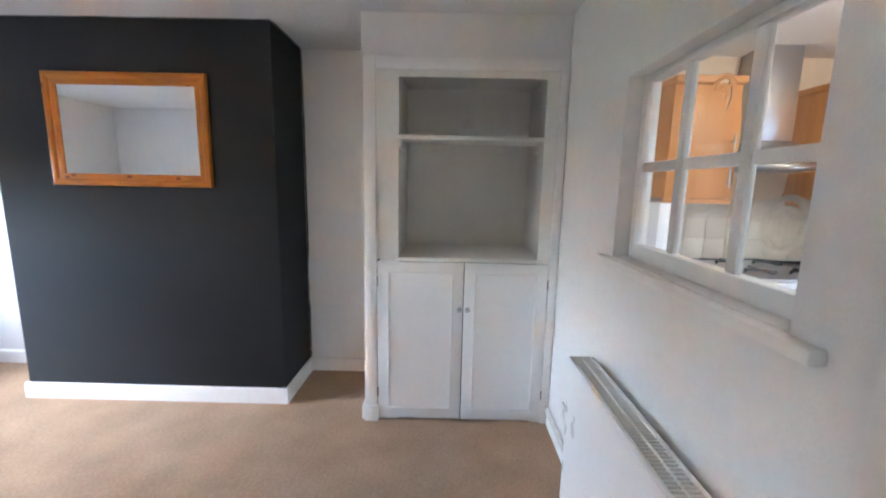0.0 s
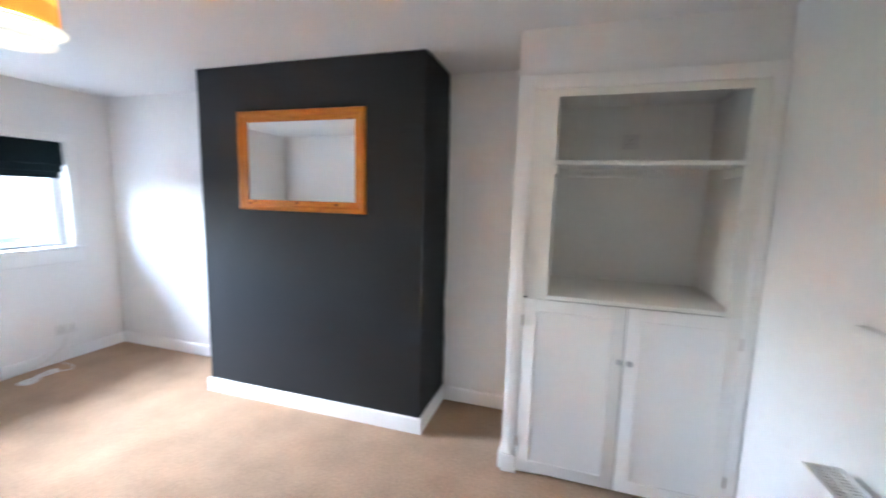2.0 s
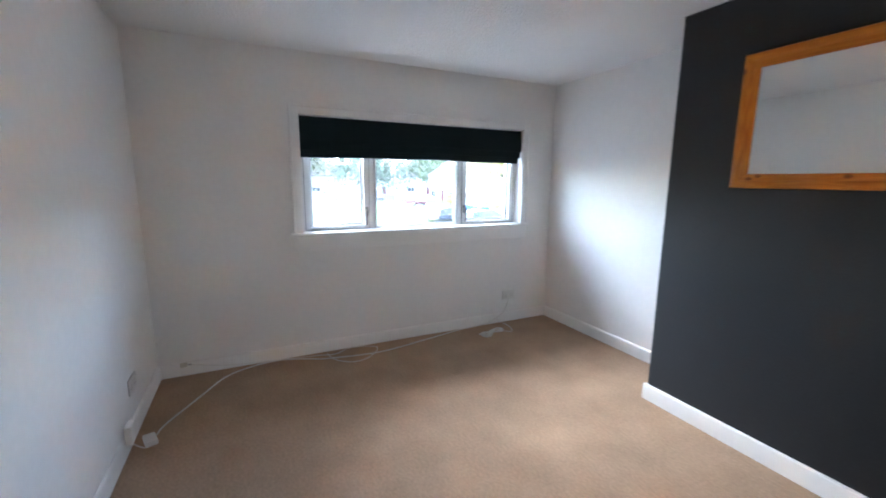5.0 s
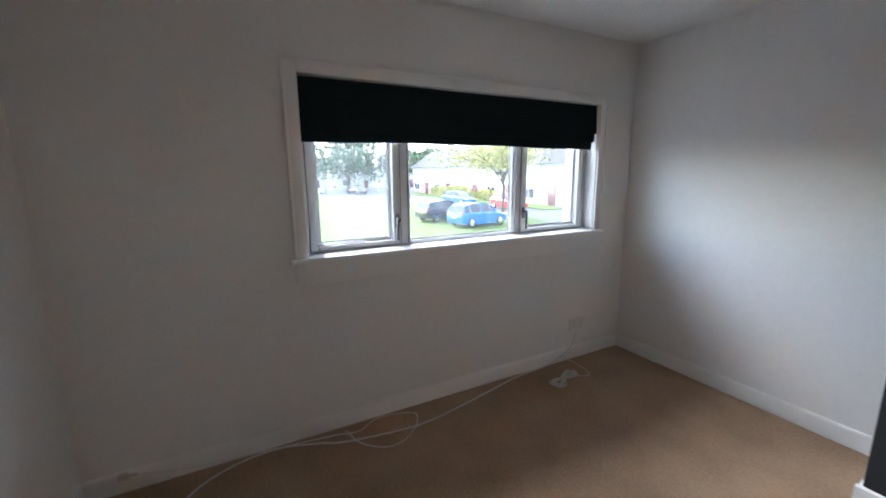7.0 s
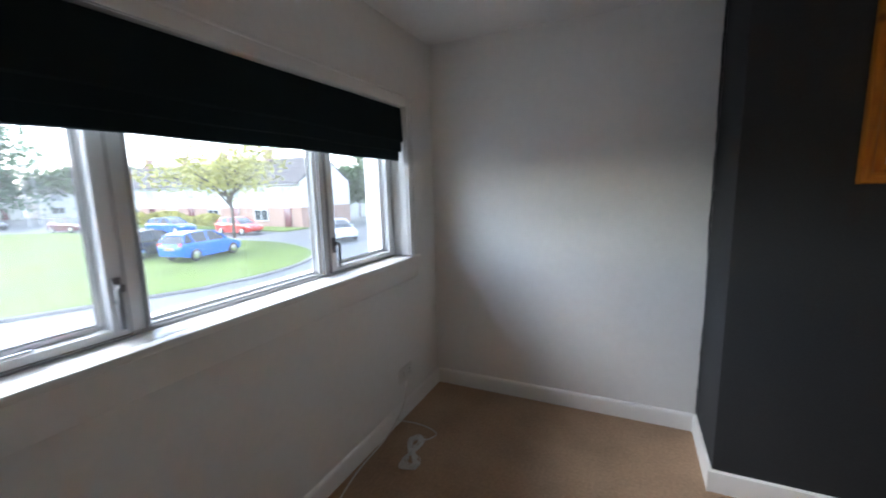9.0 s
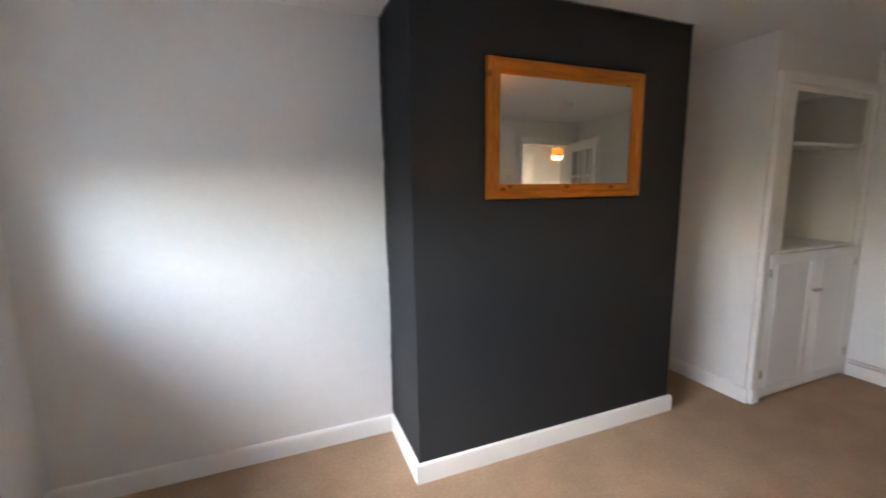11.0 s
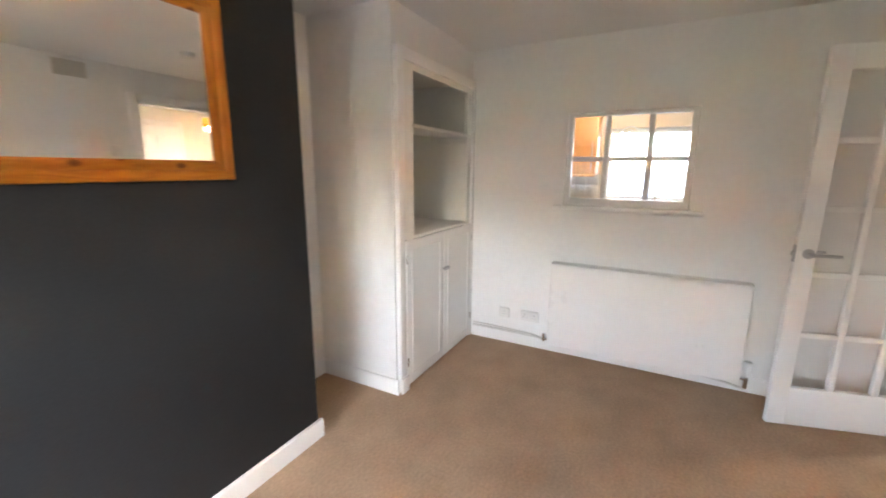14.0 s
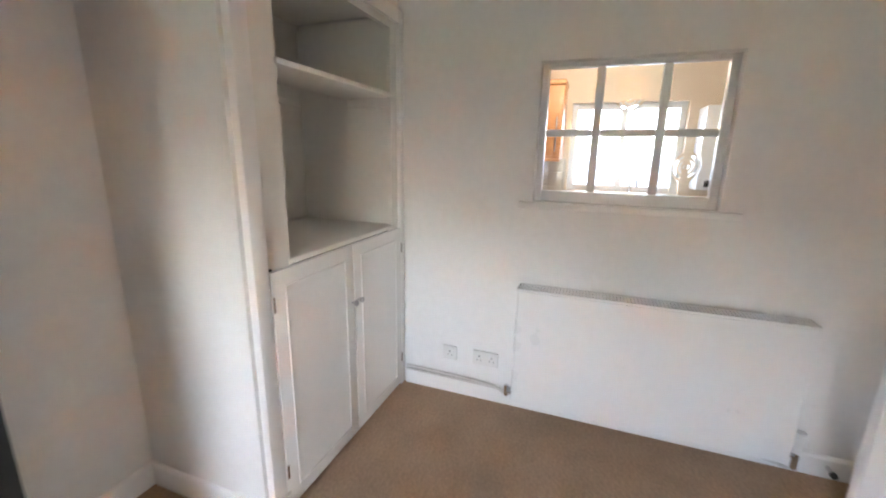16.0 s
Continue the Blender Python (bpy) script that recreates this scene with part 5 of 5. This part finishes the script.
def car(place, turn, paint, label, name="car"):
    """A small hatchback, front at +x."""
    ob = thing(name, (*place, GROUND + 0.11), label, "car", "parked cars", turn=turn)
    stations = ((-1.98, 0.42, 0.78, 0.70, 0.66), (-1.92, 0.30, 0.92, 0.80, 0.74), (-1.5, 0.20, 0.95, 0.85, 0.78), (-0.6, 0.18, 0.93, 0.86, 0.80), (0.4, 0.18, 0.92, 0.86, 0.80),
        (1.0, 0.18, 0.90, 0.86, 0.78), (1.55, 0.20, 0.80, 0.84, 0.72), (1.88, 0.26, 0.68, 0.78, 0.64), (2.0, 0.36, 0.56, 0.66, 0.58))

    def loft(rows):
        bm, rings = bmesh.new(), []
        for row in rows:
            rings.append([bm.verts.new(v) for v in row])
        n = len(rings[0])
        for p, q in zip(rings, rings[1:]):
            for k in range(n):
                bm.faces.new((p[k], p[(k + 1) % n], q[(k + 1) % n], q[k]))
        bm.faces.new(rings[0]), bm.faces.new(rings[-1])
        bmesh.ops.recalc_face_normals(bm, faces=bm.faces)
        return bm

    part("body", loft([[(x, -w * 0.92, lo), (x, w * 0.92, lo), (x, w, (lo + hi) / 2), (x, w, hi - 0.08), (x, t, hi), (x, -t, hi), (x, -w, hi - 0.08), (x, -w, (lo + hi) / 2)] for x, lo, hi, w, t in stations]), paint, ob)
    cabin = ((-1.86, 0.93, 0.95, 0.70, 0.70), (-1.62, 0.93, 1.32, 0.75, 0.60), (-1.30, 0.93, 1.42, 0.78, 0.60), (-0.3, 0.92, 1.46, 0.79, 0.62), (0.25, 0.91, 1.40, 0.79, 0.60), (1.05, 0.89, 0.91, 0.75, 0.68))
    part("windows", loft([[(x, -w, lo), (x, w, lo), (x, t, hi), (x, -t, hi)] for x, lo, hi, w, t in cabin]), DARK_PANE, ob, "dark glass")
    roof = ((-1.66, 1.33, 0.60), (-1.30, 1.425, 0.605), (-0.3, 1.465, 0.625), (0.22, 1.41, 0.605))
    part("roof", loft([[(x, -t, z - 0.03), (x, t, z - 0.03), (x, t * 0.96, z + 0.015), (x, -t * 0.96, z + 0.015)] for x, z, t in roof]), paint, ob)
    for s in (-1, 1):
        for (x0, z0), (x1, z1) in (((0.98, 0.92), (0.22, 1.40)), ((-0.35, 0.93), (-0.38, 1.44)), ((-1.25, 0.94), (-1.32, 1.40)), ((-1.84, 0.94), (-1.64, 1.32))):
            part("pillar", rods(((x0, s * 0.775, z0), (x1, s * 0.612, z1), 0.035), sides=8), paint, ob)
        part("headlamp", boxes(((1.74, s * 0.66 - 0.10, 0.60), (1.93, s * 0.66 + 0.10, 0.72)), bevel=0.03), CHROME, ob, "clear headlamp")
        part("tail_lamp", boxes(((-1.965, s * 0.66 - 0.08, 0.72), (-1.86, s * 0.66 + 0.08, 0.98)), bevel=0.03), TAIL_RED, ob, "red tail lamp")
        part("door_mirror", boxes(((0.62, s * 0.90 - 0.08, 0.93), (0.74, s * 0.90 + 0.08, 1.04)), bevel=0.03), paint, ob)
        for x in (-1.22, 1.24):
            wheel = part("wheel", lathe([(0.2, -0.09), (0.29, -0.09), (0.31, -0.06), (0.31, 0.06), (0.29, 0.09), (0.2, 0.09)], 24, Matrix.Translation((x, s * 0.79, 0.31)) @ pose(0, 0, 0, 90)), RUBBER, ob, "black tyre")
            part("rim", lathe([(0, -0.095), (0.06, -0.095), (0.19, -0.085), (0.205, -0.06), (0.205, 0.06), (0.19, 0.085), (0.06, 0.095), (0, 0.095)], 20, Matrix.Translation((x, s * 0.79, 0.31)) @ pose(0, 0, 0, 90)), CHROME, wheel, "alloy rim")
    part("number_plate", boxes(((-2.0, -0.26, 0.62), (-1.975, 0.26, 0.73)), bevel=0.004), PLATE_YELLOW, ob, "yellow rear plate")
    part("plate_bar", boxes(((-2.003, -0.21, 0.65), (-1.999, 0.21, 0.70))), CREAM_BAR, ob)
    return ob


def paint_of(name, color):
    return surface(name, color, 0.25, vary=0.03, coat=0.8)


BLUE, RED, MAROON, BLACKISH, SILVER = paint_of("blue_car_paint", (0.02, 0.13, 0.52)), paint_of("red_car_paint", (0.55, 0.03, 0.015)), paint_of("maroon_car_paint", (0.13, 0.03, 0.04)), paint_of("black_car_paint", (0.02, 0.02, 0.025)), paint_of("pale_silver_car_paint", (0.55, 0.57, 0.60))
car((-22.7, 15.4), 100, BLUE, "bright blue hatchback parked on the green")
car((-26.3, 14.8), 100, BLACKISH, "black hatchback parked beside a blue one")
for ob, p, a in ((BLUE, (-39.2, 23.7), 12), (RED, (-32.0, 25.0), 2), (MAROON, (-52.5, 21.9), 12), (SILVER, (-20.8, 24.2), -30), (BLACKISH, (-66, 20), 15), (SILVER, (-72, 14), 70)):
    made = car(p, a, ob, {BLUE: "blue hatchback parked on the far road", RED: "bright red hatchback parked on the far road", MAROON: "maroon hatchback parked on the far road", SILVER: "pale silver hatchback on the road", BLACKISH: "black hatchback parked on the far road"}[ob])
    made.location.z = GROUND + 0.0


def tree(place, height, spread, leaf, label, count, seed, leaf_size=0.16, bare=0.34, cone=False):
    """Trunk, limbs and a ragged crown of many small leaf clumps."""
    rng = random.Random(seed)
    ob = thing("tree", (*place, GROUND), label, "tree")
    limbs, tips = bmesh.new(), []
    top = height * (0.95 if cone else 0.62)
    add_rod(limbs, (0, 0, -0.2), (0.05, 0.03, height * bare), height * 0.019, height * 0.013, sides=10)
    add_rod(limbs, (0.05, 0.03, height * bare), (0.1, -0.1, top), height * 0.013, height * 0.004, sides=8)
    for k in range(26 if cone else 15):
        a = k * 2.4 + rng.random() * 0.6
        if cone:
            z0 = height * (0.16 + 0.78 * k / 26)
            reach = spread * (1 - z0 / height) + 0.2
            end = Vector((reach * math.cos(a), reach * math.sin(a), z0 - 0.12 * reach))
        else:
            z0 = height * (bare + 0.26 * rng.random())
            reach = spread * (0.5 + 0.5 * rng.random())
            end = Vector((reach * math.cos(a), reach * math.sin(a), z0 + height * (0.10 + 0.34 * rng.random())))
        start = Vector((0.05, 0, z0))
        bend = (start + end) / 2 + Vector((0, 0, 0.05 * height))
        add_rod(limbs, start, bend, height * 0.009, height * 0.006, sides=6)
        add_rod(limbs, bend, end, height * 0.006, height * 0.002, sides=5)
        tips += [(bend, 0.6), (end, 1.0), ((bend + end) / 2, 0.9)]
        for _ in range(2):
            twig = (bend + end) / 2 + Vector((rng.gauss(0, 1), rng.gauss(0, 1), rng.random())) * spread * 0.28
            add_rod(limbs, (bend + end) / 2, twig, height * 0.004, height * 0.0015, sides=4)
            tips.append((twig, 1.0))
    part("trunk", limbs, BARK, ob)
    verts, faces = [], []
    for _ in range(count):
        base, weight = tips[rng.randrange(len(tips))]
        puff = spread * 0.20 * weight
        c = base + Vector((rng.gauss(0, puff), rng.gauss(0, puff), rng.gauss(0, puff * 0.6)))
        turn = Euler((rng.uniform(-1, 1), rng.uniform(-1, 1), rng.uniform(0, 6.3))).to_matrix()
        s = leaf_size * (0.5 + rng.random())
        n = len(verts)
        for u, v, w in ((-1, 0, 0), (0, -0.5, 0.1), (1, 0, 0), (0, 0.5, 0.1)):
            verts.append(c + turn @ Vector((u * s, v * s, w * s)))
        faces.append((n, n + 1, n + 2, n + 3))
    data = bpy.data.meshes.new("crown")
    data.from_pydata(verts, [], faces)
    data.materials.append(leaf)
    crown = new("crown", data)
    crown.parent = ob
    return ob


tree((-26.2, 20.0), 6.9, 4.0, LEAF_YELLOW, "small tree with yellowing leaves on the green", 5200, 3, 0.13)
for k, (p, h, s, leaf, cone) in enumerate((((-86, 24), 21, 9, LEAF_DARK, True), ((-78, 36), 9, 5, LEAF_GREEN, False), ((-88, 12), 13, 6, LEAF_GREEN, False), ((-34, 52), 11, 5, LEAF_GREEN, False),
        ((-24, 48), 10, 4.5, LEAF_GREEN, False), ((-92, -8), 14, 6, LEAF_GREEN, False), ((-33.5, 44), 6.2, 3.2, LEAF_GREEN, False), ((-17, 44), 9, 4, LEAF_DARK, True))):
    tree(p, h, s, leaf, "tall dark fir beyond the green" if cone else "leafy green tree beyond the houses", 9000 if cone else 6000, 20 + k, 0.42, 0.25, cone)


def shrub(name, box, leaf, label, count, seed):
    """A loose bank of small leaves; box: low and high corner."""
    rng = random.Random(seed)
    (x0, y0, z0), (x1, y1, z1) = box
    verts, faces = [], []
    for _ in range(count):
        u = rng.random()
        c = Vector((x0 + (x1 - x0) * rng.random(), y0 + (y1 - y0) * rng.random(), 0))
        crest = z0 + (z1 - z0) * (0.62 + 0.38 * noise.noise(c * 0.35))
        c.z = z0 + (crest - z0) * math.sqrt(u)
        turn = Euler((rng.uniform(-1.2, 1.2), rng.uniform(-1.2, 1.2), rng.uniform(0, 6.3))).to_matrix()
        s = 0.22 * (0.5 + rng.random())
        n = len(verts)
        for a, b in ((-1, 0), (0, -0.6), (1, 0), (0, 0.6)):
            verts.append(c + turn @ Vector((a * s, b * s, 0)))
        faces.append((n, n + 1, n + 2, n + 3))
    data = bpy.data.meshes.new(name)
    data.from_pydata(verts, [], faces)
    data.materials.append(leaf)
    return tagged(new(name, data), label, "hedge", kind="stuff")


shrub("hedge", ((-56, 28.6, GROUND), (-41, 29.9, GROUND + 1.9)), LEAF_YELLOW, "loose yellow-green garden hedge before the houses", 6000, 8)
shrub("hedge", ((-30, 41, GROUND), (-14, 42.5, GROUND + 2.6)), LEAF_GREEN, "clipped green garden hedge along the side road", 5000, 12)
shrub("far_woods", ((-125, -60, GROUND), (-100, 90, GROUND + 13)), LEAF_GREEN, "distant belt of green trees", 26000, 9)
shrub("far_woods", ((-75, 66, GROUND), (-5, 84, GROUND + 11)), LEAF_GREEN, "distant belt of green trees", 16000, 10)


def house(place, turn, width, depth, label, eaves=4.45, ridge=7.0, brick_base=True):
    """A two-storey house; its front faces -y in its own frame."""
    ob = thing("house", (*place, GROUND), label, "house", "terraced houses", turn=turn)
    w, d = width / 2, depth
    lower = 1.95
    part("wall", boxes(((-w, 0, lower), (w, d, eaves))), RENDER_WHITE, ob, "white roughcast upper wall")
    part("base_wall", boxes(((-w + 0.02, 0.02, -0.2), (w - 0.02, d - 0.02, lower))), BRICK if brick_base else RENDER_WHITE, ob, "pinkish brick lower wall" if brick_base else "")
    bm = bmesh.new()
    o = 0.35
    ends = [[bm.verts.new((x, y, z)) for y, z in ((-o, eaves - 0.12), (d / 2, ridge), (d + o, eaves - 0.12), (d + o, eaves - 0.28), (d / 2, ridge - 0.2), (-o, eaves - 0.28))] for x in (-w - 0.1, w + 0.1)]
    for k in range(6):
        bm.faces.new((ends[0][k], ends[0][(k + 1) % 6], ends[1][(k + 1) % 6], ends[1][k]))
    bm.faces.new(ends[0]), bm.faces.new(ends[1])
    bmesh.ops.recalc_face_normals(bm, faces=bm.faces)
    roof = part("roof", bm, ROOF_TILE, ob, "dark tiled roof")
    gable = bmesh.new()
    for x in (-w, w):
        vs = [gable.verts.new((x, y, z)) for y, z in ((0, eaves), (d, eaves), (d / 2, ridge - 0.2))]
        gable.faces.new(vs)
    bmesh.ops.solidify(gable, geom=list(gable.faces), thickness=0.1)
    part("gable", gable, RENDER_WHITE, ob)
    part("chimney", boxes(((w - 0.9, d / 2 - 0.35, ridge - 0.5), (w - 0.1, d / 2 + 0.35, ridge + 0.9)), ((w - 0.95, d / 2 - 0.4, ridge + 0.9), (w - 0.05, d / 2 + 0.4, ridge + 1.0))), BRICK, roof)
    part("gutter", rods(((-w, -o, eaves - 0.3), (w, -o, eaves - 0.3), 0.06), sides=8), POST, ob)
    for x, z, ww, hh in ((-w * 0.5, 2.85, 1.5, 1.0), (w * 0.5, 2.85, 1.5, 1.0), (-w * 0.5, 0.7, 1.7, 1.0)):
        win = part("window", boxes(((x - ww / 2 - 0.07, -0.04, z - 0.07), (x - ww / 2, 0.05, z + hh + 0.07)), ((x + ww / 2, -0.04, z - 0.07), (x + ww / 2 + 0.07, 0.05, z + hh + 0.07)), ((x - ww / 2, -0.04, z - 0.07), (x + ww / 2, 0.05, z)), ((x - ww / 2, -0.04, z + hh), (x + ww / 2, 0.05, z + hh + 0.07)), ((x - 0.03, -0.035, z), (x + 0.03, 0.05, z + hh))), UPVC, ob)
        part("pane", boxes(((x - ww / 2, -0.012, z), (x + ww / 2, -0.004, z + hh))), PALE_PANE if z > 2 else DARK_PANE, win, "pale grey pane" if z > 2 else "")
    front = part("door", boxes(((w * 0.5 - 0.45, -0.05, 0.05), (w * 0.5 + 0.45, 0.03, 1.9)), bevel=0.01), MAROON, ob, "dark painted front door")
    return ob


first = house((-33.5, 30.2), 1, 7.0, 7.5, "white and brick terraced house with a dark roof")
for k in range(1, 5):
    x, y = (-33.5, 30.2)
    copy_thing(first, pose(x - 7.06 * k, y - 0.1 * k, GROUND, 0, 0, 1))
house((-16.5, 36.0), -32, 9.0, 8.0, "white roughcast house across the side road", brick_base=False)
far_house = house((-96, 6), 85, 9.0, 8.0, "white roughcast house beyond the far trees", brick_base=False)
for k in (1, 2, 3):
    x, y = (-96, 6)
    copy_thing(far_house, pose(x + 1.2 * k, y + 11 * k, GROUND, 0, 0, 85))


def street_lamp(place, height=6.5, turn=0):
    ob = thing("street_lamp", (*place, GROUND), "grey steel street lamp", "street lamp", "street lamps", turn=turn)
    part("post", rods(((0, 0, 0), (0, 0, 1.2), 0.09), ((0, 0, 1.2), (0, 0, height), 0.06, 0.04), sides=12), POST, ob)
    part("arm", tube([(0, 0, height - 0.05), (0.2, 0, height + 0.1), (0.9, 0, height + 0.15)], 0.03), POST, ob)
    part("lantern", boxes(((0.8, -0.12, height + 0.08), (1.4, 0.12, height + 0.2)), bevel=0.05), POST, ob)


street_lamp((-31.7, 37.6), 6.5, 200)
street_lamp((-66, 23.6), 7.0, 0)
street_lamp((-70, 26.0), 7.0, 20)

# the block's own outer wall below the window, and an unseen slab over the rooms, its overhang added to keep high sky
# light off the floor
structure("wall_outside", boxes(((WEST - 0.30, SOUTH - 3.0, GROUND - 0.2), (5.0, NORTH + 0.2, -0.251))), RENDER_WHITE, "white roughcast outer wall of the block")
structure("unseen_roof_screen", boxes(((WEST - 1.10, -2.4, TOP + 0.251), (5.2, NORTH + 0.6, TOP + 0.40))), ROOF_TILE, "unseen roof slab, its overhang added to cut off the high sky")
